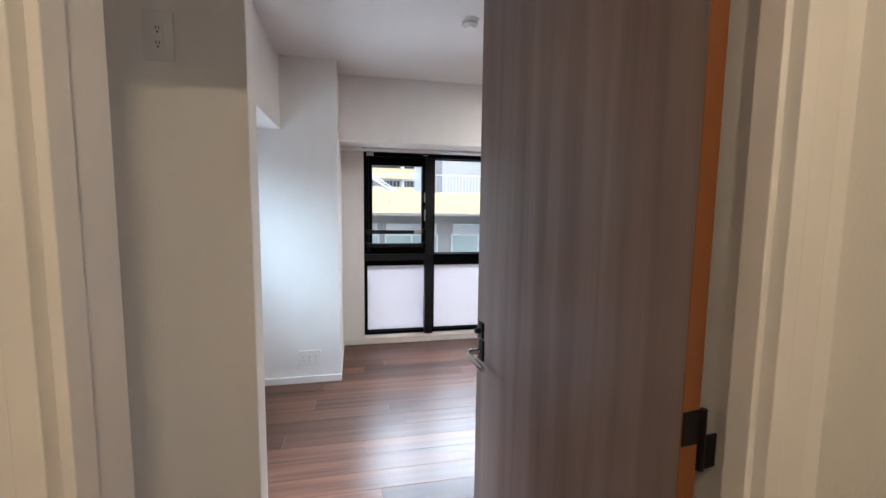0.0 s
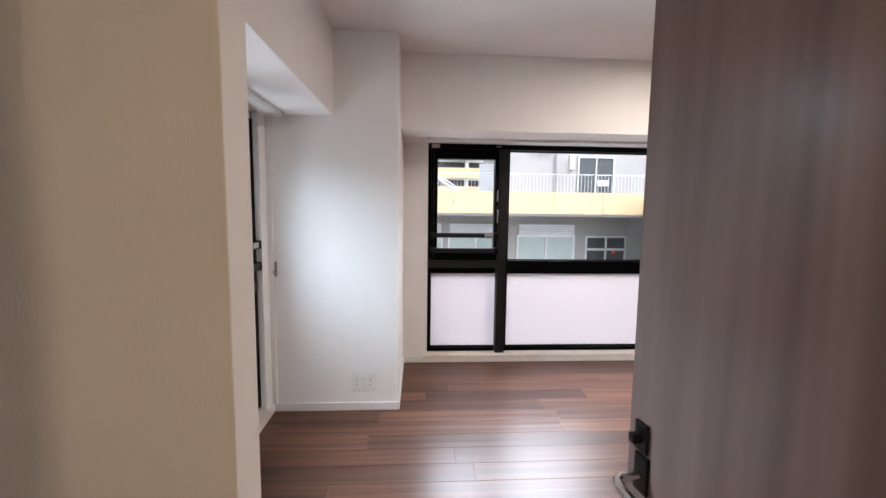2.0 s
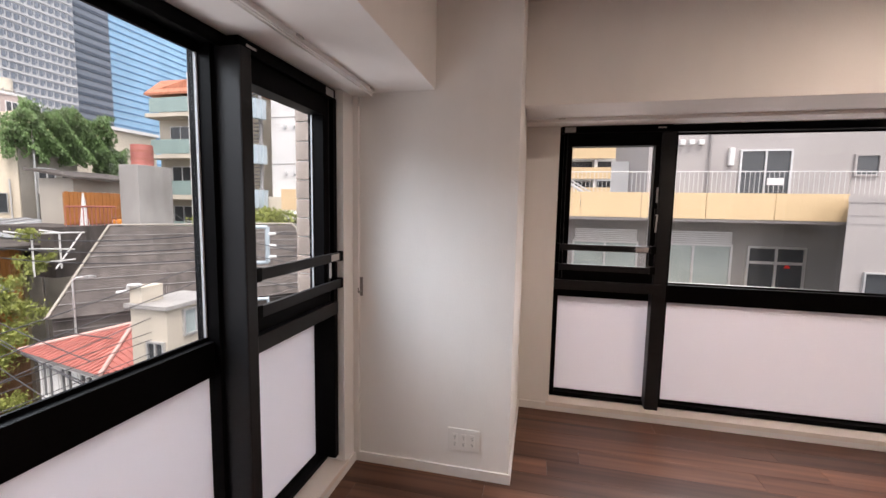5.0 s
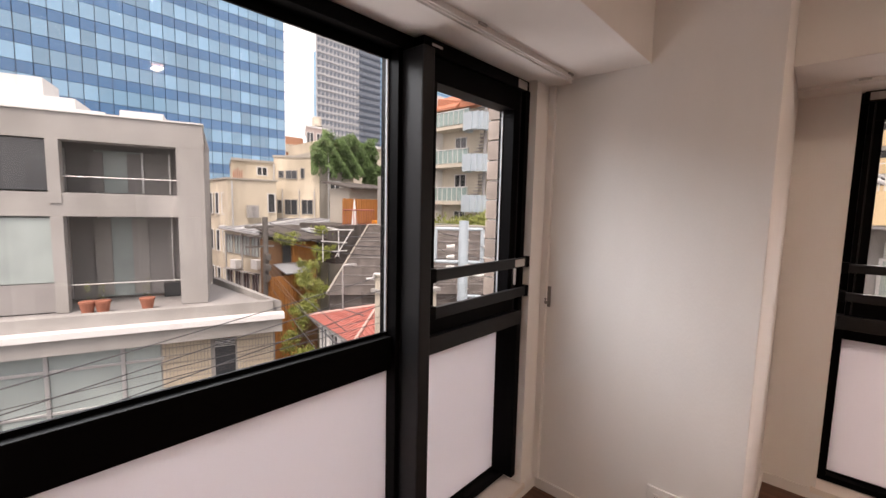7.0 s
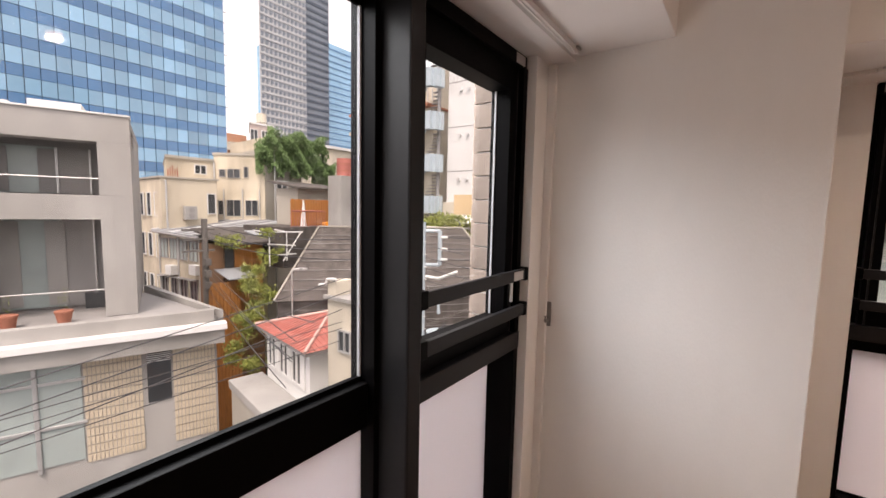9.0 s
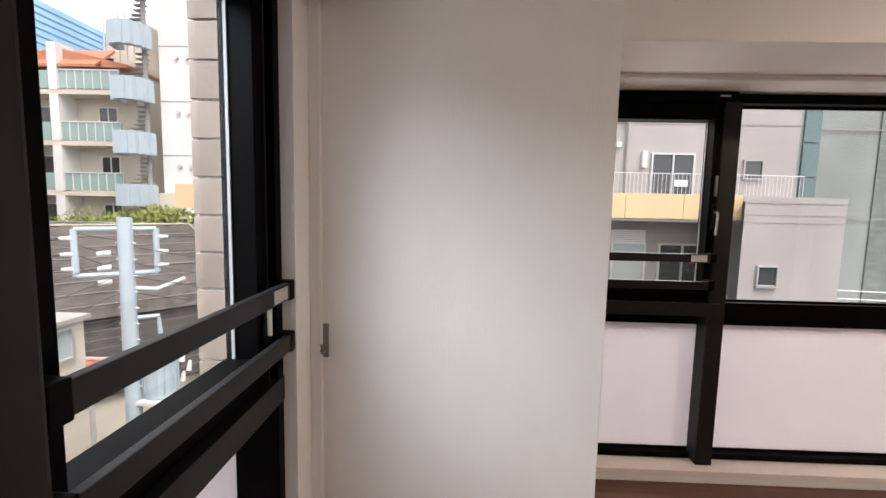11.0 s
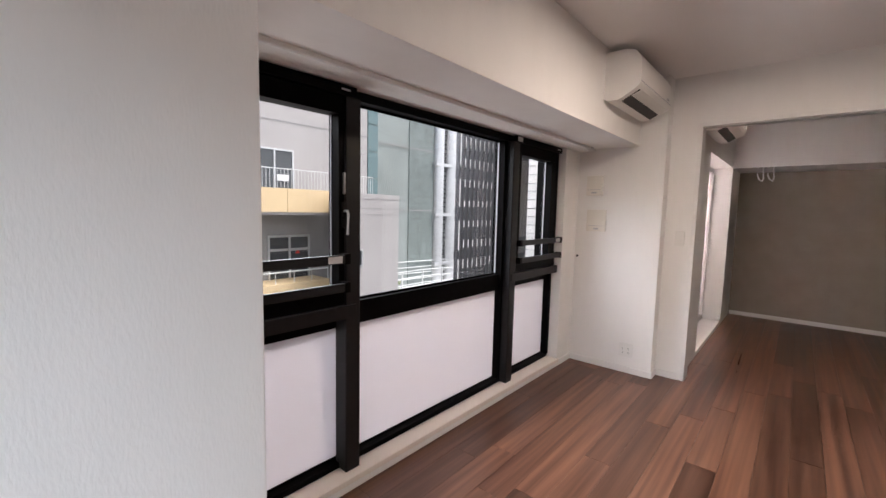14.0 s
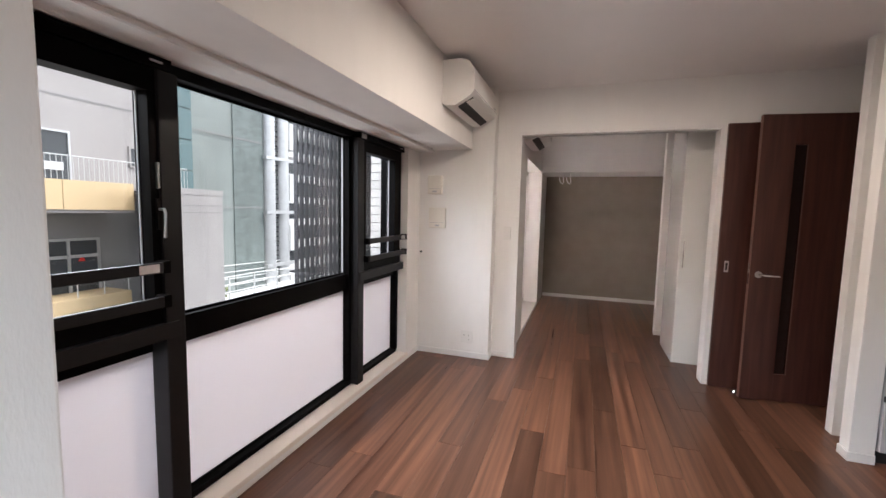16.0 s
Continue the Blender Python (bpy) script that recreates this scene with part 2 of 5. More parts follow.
structure("floor", bm_box(-1.35, -2.2, -0.25, 7.0, 4.5, -0.012), SUBFLOOR, "dark walnut plank floor on a slab")
structure("ceiling", bm_box(-1.35, -2.2, CEILING, 7.0, 4.55, CEILING + 0.15), CEIL, "plain white papered ceiling")

def wall_with_hole(name, axis, a0, a1, b0, b1, z1, hole, material, label):
    """A wall along axis from a0 to a1, thick from b0 to b1, with one opening (h0, h1, low, high)."""
    h0, h1, low, high = hole
    bm = bmesh.new()
    for s0, s1, zlo, zhi in ((a0, h0, 0, z1), (h1, a1, 0, z1), (h0, h1, 0, low), (h0, h1, high, z1)):
        if s1 - s0 > 0.001 and zhi - zlo > 0.001:
            if axis == "x":
                bm_box(s0, b0, zlo - (0.012 if zlo == 0 else 0), s1, b1, zhi, bm=bm)
            else:
                bm_box(b0, s0, zlo - (0.012 if zlo == 0 else 0), b1, s1, zhi, bm=bm)
    return structure(name, bm, material, label)

wall_with_hole("wall_west", "y", -2.2, 4.203, -1.28, WX, CEILING, (1.33, 3.205, 0.06, 1.965), WALL, "white papered wall round a tall black window")
wall_with_hole("wall_north", "x", -1.28, 3.5, NY, 4.45, CEILING, (0.03, 2.955, 0.06, 1.965), WALL, "white papered wall round a wide black window")
structure("column", bm_box(WX, 3.33, -0.012, -0.185, NY, CEILING, 0.004), WALL, "white papered structural column in the corner")
structure("beam_west", bm_box(WX, 1.27, 1.974, -0.60, 3.33, CEILING, 0.003), WALL, "white papered ceiling beam over the window")
structure("beam_north", bm_box(-0.185, 3.683, 1.967, EX, NY, CEILING, 0.003), WALL, "white papered ceiling beam over the window")
structure("pier_east", bm_box(EX, 3.477, -0.012, 3.5, NY, CEILING, 0.003), WALL, "white papered pier beside the opening")
wall_with_hole("wall_east", "y", 0.62, 3.477, PX, 3.5, CEILING, (1.657, 3.28, 0, 2.131), WALL, "white papered partition with a wide opening")
structure("wall_south", bm_box(WX, 1.19, -0.012, -0.333, 1.285, CEILING, 0.004), WALL, "end of a white papered partition")
structure("wall_hall_west", bm_box(-1.15, -2.2, -0.012, WX + 0.001, 1.19, CEILING), WALL, "white papered hall wall")
wall_with_hole("wall_hall", "x", -1.03, 0.62, 0.44, 0.55, CEILING, (-0.375, 0.525, 0, 2.08), WALL, "white papered wall round the room door")
structure("wall_kitchen_side", bm_box(0.525, 0.55, -0.012, 0.62, 0.95, CEILING), WALL, "white papered kitchen side wall")
structure("wall_kitchen_south", bm_box(0.62, -0.7, -0.012, 3.5, -0.6, CEILING), WALL, "white papered kitchen wall")
structure("wall_hall_east", bm_box(0.62, -2.2, -0.012, 0.72, 0.44, CEILING), WALL, "white papered hall wall")
structure("wall_hall_south", bm_box(-1.03, -2.2, -0.012, 0.62, -2.1, CEILING), WALL, "white papered hall end wall")
structure("pillar_kitchen", bm_box(2.42, 1.03, -0.012, 2.515, 1.15, CEILING, 0.003), WALL, "white papered wall end beside the kitchen")
structure("wall_kitchen_back", bm_box(2.74, -0.6, -0.012, 2.82, 1.08, CEILING), WALL, "white papered kitchen wall")
structure("wall_corridor_east", bm_box(PX, -0.6, -0.012, 3.5, 0.62, CEILING), WALL, "white papered corridor wall")

# the next room, seen through the opening
wall_with_hole("wall_far_north", "x", 3.5, 6.7, 3.30, 3.62, CEILING, (4.15, 5.84, 0.04, 2.0), WALL, "white papered wall with a window")
structure("wall_far_east", bm_box(6.63, 0.3, -0.012, 6.75, 3.30, CEILING), GREYWALL, "grey-brown accent wallpaper wall")
structure("beam_far", bm_box(5.85, 0.3, 2.0, 6.63, 3.30, CEILING), WALL, "white papered ceiling beam")
structure("wall_far_south", bm_box(3.5, 0.3, -0.012, 6.63, 0.4, CEILING), WALL, "white papered wall")
structure("wall_far_stub", bm_box(4.80, 0.4, -0.012, 4.92, 1.83, CEILING, 0.003), WALL, "end of a white papered partition")

# baseboards
def board(name, x0, y0, x1, y1):
    bm = bm_box(x0, y0, 0.0, x1, y1, 0.055, 0.003)
    structure(name, bm, TRIM, "slim white baseboard")

board("baseboard_column", WX + 0.011, 3.319, -0.174, 3.33)
board("baseboard_column_side", -0.185, 3.33, -0.174, NY - 0.011)
board("baseboard_north", -0.174, NY - 0.011, EX, NY)
board("baseboard_west", WX, 1.285, WX + 0.011, 3.33)
board("baseboard_pier", EX - 0.011, 3.466, EX, NY - 0.011)
board("baseboard_pier_end", EX, 3.466, PX - 0.011, 3.477)
board("baseboard_east", PX - 0.011, 3.31, PX, 3.466)
board("baseboard_pillar", 2.409, 1.03, 2.42, 1.161)
board("baseboard_pillar_end", 2.42, 1.15, 2.515, 1.161)
board("baseboard_far", 6.619, 0.4, 6.63, 3.289)
board("baseboard_far_stub", 4.789, 0.4, 4.80, 1.841)

# ---- windows ----
def window(name, label, m, bays, fins, mid=(0.795, 0.915), head=0.045, depth=0.258, jamb=0.09, fin_w=0.085, fin_v=0.04):
    """A black window in local axes: u along the wall, v outwards, z up; bays of (u0, u1, opening)."""
    w = thing(name, label, "", kind="structure")
    w.matrix_basis = m
    u_end = bays[-1][1]
    low, high = 0.065, 1.962
    def add(pn, box, material, parent=w, bevel=0.0025, lab=""):
        return part(pn, bm_box(*box, bevel), material, parent, lab)
    add("sill", (-0.02, -0.012, 0.035, u_end + 0.02, 0.10, 0.065), PINKSILL, lab="pale cream window sill")
    add("window_frame", (0, 0.10, low, u_end, 0.19, low + 0.03), BLACK)
    add("window_frame", (0, 0.09, high - 0.045, u_end, 0.19, high), BLACK)
    add("window_frame", (0, jamb, low + 0.03, 0.035, depth, high - 0.045), BLACK)
    add("window_frame", (u_end - 0.035, 0.09, low + 0.03, u_end, depth, high - 0.045), BLACK)
    for k, (u0, u1, opens) in enumerate(bays):
        left = u0 + (0.035 if k == 0 else 0.04)
        right = u1 - (0.035 if k == len(bays) - 1 else 0.04)
        if k:
            add("mullion", (u0 - 0.04, 0.10, low + 0.03, u0 + 0.04, 0.19, high - 0.045), BLACK)
        add("transom", (left, 0.122, mid[0], right, 0.188, mid[1] if not opens else 0.90), BLACK)
        p = add("frosted_pane", (left, 0.150, low + 0.03, right, 0.156, mid[0]), FROST, bevel=0, lab="frosted white lower pane")
        add("glazing_bead", (left, 0.140, low + 0.03, right, 0.149, low + 0.042), BLACK, p)
        if opens:
            a, b = left - 0.004, right + 0.004
            sl, sr = opens
            zl, zh = 0.925, high - 0.05
            s = add("sash", (a, 0.055, zl, b, 0.135, zl + 0.075), BLACK)
            add("sash_rail", (a, 0.055, zh - 0.085, b, 0.135, zh), BLACK, s)
            add("sash_stile", (a, 0.055, zl + 0.075, a + sl, 0.135, zh - 0.085), BLACK, s)
            add("sash_stile", (b - sr, 0.055, zl + 0.075, b, 0.135, zh - 0.085), BLACK, s)
            add("sash_groove", (a + 0.018, 0.049, zl, a + 0.024, 0.055, zh), RAILGREY, s, 0.001)
            add("sash_groove", (b - 0.024, 0.049, zl, b - 0.018, 0.055, zh), RAILGREY, s, 0.001)
            gp = add("pane", (a + sl, 0.120, zl + 0.075, b - sr, 0.124, zh - 0.085), CLEAR, bevel=0)
            gp.visible_shadow = False
            add("gasket", (a + sl, 0.112, zl + 0.075, a + sl + 0.004, 0.119, zh - 0.085), GASKET, gp, 0)
            add("gasket", (b - sr - 0.004, 0.112, zl + 0.075, b - sr, 0.119, zh - 0.085), GASKET, gp, 0)
            add("head_cover", (u0 + 0.012, 0.035, high - 0.05, u1 - 0.012, 0.09, high - 0.006), BLACK)
            st = add("sticker", (u0 + 0.03, 0.0335, high - 0.046, u0 + 0.10, 0.0349, high - 0.012), STICKER, bevel=0, lab="small printed label")
            add("latch_plate", (u1 - 0.10, 0.033, high - 0.03, u1 - 0.05, 0.0348, high - 0.022), STICKER, bevel=0)
            add("rail_cover", (u0 + 0.005, 0.03, 0.86, u1 - 0.015, 0.10, 0.925), RAILGREY)
            lo_u, hi_u = (u0 - 0.004, fins[0]) if k == 0 else (fins[-1] + 0.085, u1 + 0.004)
            wall_u = lo_u if k == 0 else hi_u
            step = 1 if k == 0 else -1
            for zc in (1.155, 1.02):
                g = add("grab_bar", (lo_u + 0.002, 0.005, zc - 0.021, hi_u - 0.002, 0.022, zc + 0.021), RAILGREY)
                for e, sgn in ((lo_u, 1), (hi_u, -1)):
                    c0, c1 = sorted((e, e + sgn * 0.03))
                    add("bracket", (c0, 0.0035, zc - 0.025, c1, 0.055, zc + 0.025), BLACK, g)
                if zc > 1.1:
                    c = (wall_u + step * 0.085) if len(bays) == 2 or k else hi_u - 0.085
                    add("tag", (c - 0.038, 0.003, zc - 0.016, c + 0.038, 0.0048, zc + 0.016), STICKER, g, 0, "grey printed tag")
            if k == 0 and len(bays) == 3:
                h = add("handle_plate", (b - 0.05, 0.045, 1.30, b - 0.03, 0.055, 1.42), BLACKMETAL)
                part("handle", bm_tube([(b - 0.04, 0.045, 1.38), (b - 0.04, 0.02, 1.38), (b - 0.042, 0.012, 1.365), (b - 0.046, 0.012, 1.27)], 0.006), STEEL, h, "pale metal lever", True)
                part("catch", bm_box(b - 0.046, 0.040, 1.46, b - 0.036, 0.055, 1.56, 0.003), STEEL, h)
            else:
                c = a + 0.035 if k == 0 else b - 0.035
                h = add("catch_plate", (c - 0.012, 0.045, 1.03, c + 0.012, 0.055, 1.15), BLACKMETAL)
                part("catch", bm_box(c - 0.004, 0.034, 1.05, c + 0.004, 0.045, 1.125, 0.002), PLASTIC, h, "pale sash catch")
        else:
            gp = add("pane", (left, 0.160, mid[1], right, 0.166, high - head), CLEAR, bevel=0)
            gp.visible_shadow = False
            for box in ((left, 0.150, mid[1], right, 0.159, mid[1] + 0.012), (left, 0.150, high - head - 0.012, right, 0.159, high - 0.045),
                        (left, 0.150, mid[1] + 0.012, left + 0.006, 0.159, high - head - 0.012), (right - 0.006, 0.150, mid[1] + 0.012, right, 0.159, high - head - 0.012)):
                add("gasket", box, GASKET if box[1] == 0.150 and box[3] - box[0] < 0.01 else BLACK, gp, 0)
            for fin in [f for f in fins if u0 - 0.1 < f < u1 + 0.1]:
                add("fin", (fin, fin_v, low, fin + fin_w, 0.13, high - 0.05), RAILGREY, bevel=0.006, lab="deep dark grey mullion fin")
    return w

window("window_1", "wide black aluminium window with frosted lower panes", pose(0.03, NY, 0, 0, 0, 0),
       [(0, 0.70, (0.055, 0.065)), (0.70, 2.13, None), (2.13, 2.925, (0.095, 0.13))], (0.63, 2.12))
window("window_2", "tall black aluminium window with frosted lower panes", pose(WX, 3.205, 0, 0, 0, 90) @ Matrix.Scale(-1, 4, (1, 0, 0)),
       [(0, 0.685, (0.062, 0.065)), (0.685, 1.875, None)], (0.652,), (0.812, 0.932), 0.062, 0.168, 0.035, 0.055, 0.002)

structure("soffit_north", bm_box(-0.185, 4.05, 1.951, EX, NY, 1.9665), WALL, "shallow papered step over the window")
structure("soffit_west", bm_box(WX, 1.285, 1.958, -0.93, 3.33, 1.9735), WALL, "shallow papered step over the window")

# ---- room door and its frame ----
DX, DY = 0.425, 0.497
door = thing("door_1", "dark grey-brown wooden door standing open, with a black lever lock", "door", (DX, DY, 0), 97.8)
part("leaf", bm_box(0.0, -0.036, 0.008, 0.745, 0.0, 2.04, 0.0015), DOORWOOD, door)
part("edge_strip", bm_box(0.7452, -0.035, 0.008, 0.7465, -0.001, 2.04), mat("door_edge_band", (0.09, 0.055, 0.042), 0.4), door)
# orange-brown puts the hall lamp's warm glow into the hinge edge's colour
part("hinge_edge", bm_box(-0.0016, -0.036, 0.008, -0.0002, 0.0, 2.04), mat("warm_lit_edge", (0.22, 0.075, 0.02), 0.45), door, "door edge coloured orange-brown as if lit by the warm hall light")
rose = part("lock_plate", bm_box(0.695, 0.0002, 0.995, 0.725, 0.006, 1.045, 0.001), BLACKMETAL, door, "black square thumb-turn plate")
part("thumb_turn", bm_box(0.703, 0.006, 1.012, 0.718, 0.024, 1.028, 0.003), BLACKMETAL, rose)
rose = part("handle_plate", bm_box(0.690, 0.0002, 0.925, 0.722, 0.006, 0.990, 0.001), BLACKMETAL, door, "black rectangular lever plate")
part("lever", bm_tube([(0.706, 0.006, 0.955), (0.706, 0.040, 0.955), (0.700, 0.052, 0.954), (0.685, 0.056, 0.952), (0.590, 0.054, 0.945)], 0.0085, 10), CHROME, rose, "satin metal lever with a dark face", True)
part("latch", bm_box(0.7466, -0.028, 0.92, 0.7485, -0.008, 1.05, 0.0005), STEEL, door)
for z in (0.20, 1.045, 1.80):
    h = part("hinge", bm_cyl((-0.004, -0.041, z - 0.05), (-0.004, -0.041, z + 0.05), 0.006, 12), BLACKMETAL, door, "black butt hinge", True)
    part("hinge_leaf", bm_box(-0.0045, -0.035, z - 0.005, -0.0018, -0.001, z + 0.05, 0.0008), BLACKMETAL, h)
    part("hinge_leaf", bm_box(-0.0055, -0.073, z - 0.05, -0.0025, -0.046, z + 0.005, 0.0008), BLACKMETAL, h)

frame_1 = thing("door_frame", "white laminated door frame with a rebated stop", "door frame", kind="structure")
for s, x in ((1, -0.375), (-1, 0.525)):
    part("jamb", bm_box(min(x, x + s * 0.026), 0.42, 0, max(x, x + s * 0.026), 0.57, 2.08, 0.002), TRIM, frame_1)
    part("stop", bm_box(min(x + s * 0.026, x + s * 0.038), 0.44, 0, max(x + s * 0.026, x + s * 0.038), 0.478, 2.054, 0.002), TRIM, frame_1)
    part("casing", bm_box(min(x - s * 0.045, x), 0.424, 0, max(x - s * 0.045, x), 0.438, 2.12, 0.003), TRIM, frame_1)
part("head", bm_box(-0.349, 0.42, 2.054, 0.499, 0.57, 2.08, 0.002), TRIM, frame_1)

def wall_plate(label, m, gangs, hole=True, tall=0.12):
    """A socket or switch plate; local x across, z up, y out of the wall towards -y."""
    w = 0.07 + 0.048 * (gangs - 1)
    p = thing("wall_socket" if hole else "light_switch", label, "socket" if hole else "switch", group="wall plates")
    p.matrix_basis = m
    part("plate", bm_box(-w / 2, -0.008, -tall / 2, w / 2, 0, tall / 2, 0.003), PLASTIC, p)
    for g in range(gangs):
        x = (g - (gangs - 1) / 2) * 0.046
        face = part("insert", bm_box(x - 0.012, -0.0105, -0.033, x + 0.012, -0.008, 0.033, 0.001), PLASTIC, p)
        if hole:
            for z in (-0.018, 0.018):
                for dx in (-0.0035, 0.0035):
                    part("slot", bm_box(x + dx - 0.0009, -0.0112, z - 0.004, x + dx + 0.0009, -0.0104, z + 0.004), DARKHOLE, face)
                part("earth_hole", bm_box(x - 0.002, -0.0112, z - 0.012, x + 0.002, -0.0104, z - 0.008), DARKHOLE, face)
    return p

wall_plate("white three-gang socket plate low on the column", pose(-0.419, 3.33, 0.205), 3)
wall_plate("white socket plate high on the hall wall", pose(-0.535, 1.19, 1.82), 1)
wall_plate("white socket plate high on the hall wall", pose(-0.785, 1.19, 1.815), 1)
wall_plate("white two-gang socket plate low on the pier", pose(EX, 3.688, 0.202, 0, 0, -90), 2, True)
wall_plate("white light switch beside the wide opening", pose(PX, 3.36, 1.20, 0, 0, -90), 1, False)

def box_unit(label, m, w, h, d):
    p = thing("control_box", label, "control box", group="control boxes")
    p.matrix_basis = m
    part("body", bm_box(-w / 2, -d, -h / 2, w / 2, 0, h / 2, 0.006), BOXPLASTIC, p)
    part("cover_seam", bm_box(-w / 2 + 0.012, -d - 0.0006, -h / 2 + 0.05, w / 2 - 0.012, -d + 0.001, -h / 2 + 0.053), GREYLAM, p)
    part("name_plate", bm_box(-0.02, -d - 0.001, -h / 2 + 0.018, 0.025, -d + 0.001, -h / 2 + 0.032), GREYLAM, p)
    return p

box_unit("white plastic control box on the pier", pose(EX, 4.03, 1.642, 0, 0, -90), 0.135, 0.175, 0.055)
box_unit("shallow white control box on the pier", pose(EX, 4.01, 1.331, 0, 0, -90), 0.17, 0.195, 0.022)

# ---- air conditioner ----
ac = thing("air_conditioner", "white wall-mounted air conditioner with an open dark outlet", "air conditioner", (2.355, 3.683, 2.15))
prof = [(0, 0.015), (0, 0.315), (-0.13, 0.318), (-0.19, 0.30), (-0.225, 0.25), (-0.235, 0.17), (-0.232, 0.09), (-0.205, 0.06), (-0.10, 0.0), (-0.03, 0.0)]
part("body", bm_profile(prof, "x", 0, 0.79), PLASTIC, ac, smooth=True)
part("outlet", bm_profile([(-0.207, 0.055), (-0.212, 0.060), (-0.105, 0.003), (-0.102, -0.003)], "x", 0.05, 0.74), DARKHOLE, ac, "dark air outlet slot")
part("louvre", bm_profile([(-0.228, 0.052), (-0.231, 0.056), (-0.165, 0.030), (-0.164, 0.026)], "x", 0.05, 0.74), PLASTIC, ac)
for k in range(10):
    x = 0.08 + k * 0.07
    part("vane", bm_profile([(-0.20, 0.056), (-0.198, 0.062), (-0.14, 0.030), (-0.142, 0.024)], "x", x, x + 0.003), GREYLAM, ac)
part("seam", bm_box(0.0, -0.236, 0.098, 0.79, -0.2325, 0.101), GREYLAM, ac)
part("badge", bm_box(0.66, -0.2365, 0.115, 0.72, -0.2335, 0.127), GREYLAM, ac)

# smoke detector on the ceiling
det = thing("smoke_detector", "round white smoke detector on the ceiling", "smoke detector", (0.615, 2.46, CEILING))
part("base", bm_cyl((0, 0, -0.016), (0, 0, 0), 0.055, 32), PLASTIC, det, smooth=True)
part("dome", bm_cyl((0, 0, -0.05), (0, 0, -0.016), 0.028, 32, 0.045), PLASTIC, det, smooth=True)
part("grille", bm_cyl((0, 0, -0.028), (0, 0, -0.022), 0.0475, 32), GREYLAM, det, smooth=True)

# flush ceiling light, just overhead
cl = thing("ceiling_light", "small round flush ceiling light, switched on", "ceiling light", (1.76, 2.53, CEILING))
part("base", bm_cyl((0, 0, -0.008), (0, 0, 0), 0.055, 40), PLASTIC, cl, smooth=True)
part("diffuser", bm_cyl((0, 0, -0.040), (0, 0, -0.008), 0.030, 40, 0.046), glow("warm_diffuser", (1.0, 0.80, 0.58), 4), cl, smooth=True)
cl_data = bpy.data.lights.new("ceiling_lamp", "AREA")
cl_data.shape, cl_data.size, cl_data.energy, cl_data.color = "DISK", 0.09, 18, (1.0, 0.84, 0.68)
new("ceiling_lamp", cl_data).matrix_basis = pose(1.76, 2.53, CEILING - 0.045)

# ---- curtain rails and small fixtures by the windows ----
def curtain_rail(label, m, length, step):
    r = thing("curtain_rail", label, "curtain rail", group="curtain rails")
    r.matrix_basis = m
    part("track", bm_profile([(-0.009, 0.0), (0.009, 0.0), (0.009, -0.018), (0.004, -0.018), (0.004, -0.012), (-0.004, -0.012), (-0.004, -0.018), (-0.009, -0.018)], "x", 0, length), TRIM, r)
    k = 0.0
    while k < length:
        part("bracket", bm_box(k + 0.01, -0.016, -0.008, k + 0.05, 0.016, -0.0005, 0.001), STEEL, r)
        k += step
    for k in range(6):
        part("runner", bm_box(length - 0.03 - k * 0.017, -0.004, -0.028, length - 0.024 - k * 0.017, 0.004, -0.014, 0.001), PLASTIC, r)
    part("end_cap", bm_box(length, -0.011, -0.020, length + 0.008, 0.011, 0, 0.001), PLASTIC, r)
    return r

curtain_rail("slim white curtain rail under the beam", pose(-0.905, 1.35, 1.9735, 0, 0, 90), 1.90, 0.62)
curtain_rail("slim white curtain rail under the beam", pose(0.0, 4.036, 1.9665), 3.1, 3.04)

def tassel_hook(label, m):
    h = thing("tieback_hook", label, "hook", group="hooks")
    h.matrix_basis = m
    part("base", bm_box(-0.010, -0.006, -0.055, 0.010, 0, 0.045, 0.002), DULLSTEEL, h)
    part("hook", bm_tube([(0, -0.004, -0.03), (0, -0.03, -0.032), (0, -0.036, -0.025), (0, -0.036, -0.008)], 0.006), DULLSTEEL, h, smooth=True)
    return h

tassel_hook("small metal tieback hook on the column", pose(-0.992, 3.33, 0.985))
knob = thing("wall_hook", "small dark round tieback knob on the pier", "hook", (EX, 4.165, 1.0))
part("stem", bm_cyl((0, 0, 0), (-0.02, 0, 0), 0.005, 12), STEEL, knob, smooth=True)
part("head", bm_cyl((-0.02, 0, 0), (-0.03, 0, 0), 0.010, 16), BLACKMETAL, knob, smooth=True)

# cover strip where the column meets the window wall
structure("trim_corner", bm_box(WX, 3.308, 0.055, WX + 0.032, 3.33, 1.957, 0.004), TRIM, "slim white corner trim")

# ---- wide opening, its frame and the doors beside it ----
of = thing("opening_frame", "slim white frame round the wide opening", "door frame", kind="structure")
part("jamb", bm_box(PX - 0.006, 3.252, 0, 3.506, 3.28, 2.103, 0.002), TRIM, of)
part("jamb", bm_box(PX - 0.006, 1.657, 0, 3.506, 1.683, 2.103, 0.002), TRIM, of)
part("head", bm_box(PX - 0.006, 1.657, 2.103, 3.506, 3.28, 2.131, 0.002), TRIM, of)
part("head_track", bm_box(3.43, 1.683, 2.093, 3.45, 3.252, 2.1028), STEEL, of)

sl = thing("sliding_door", "red-brown wooden sliding door pushed open against the wall", "sliding door", (PX - 0.008, 1.640, 0))
part("leaf", bm_box(-0.034, -0.80, 0.008, -0.002, 0.0, 2.13, 0.0015), REDWOOD, sl)
pull = part("pull", bm_box(-0.0365, -0.075, 0.96, -0.0342, -0.045, 1.05, 0.001), STEEL, sl, "recessed metal pull")
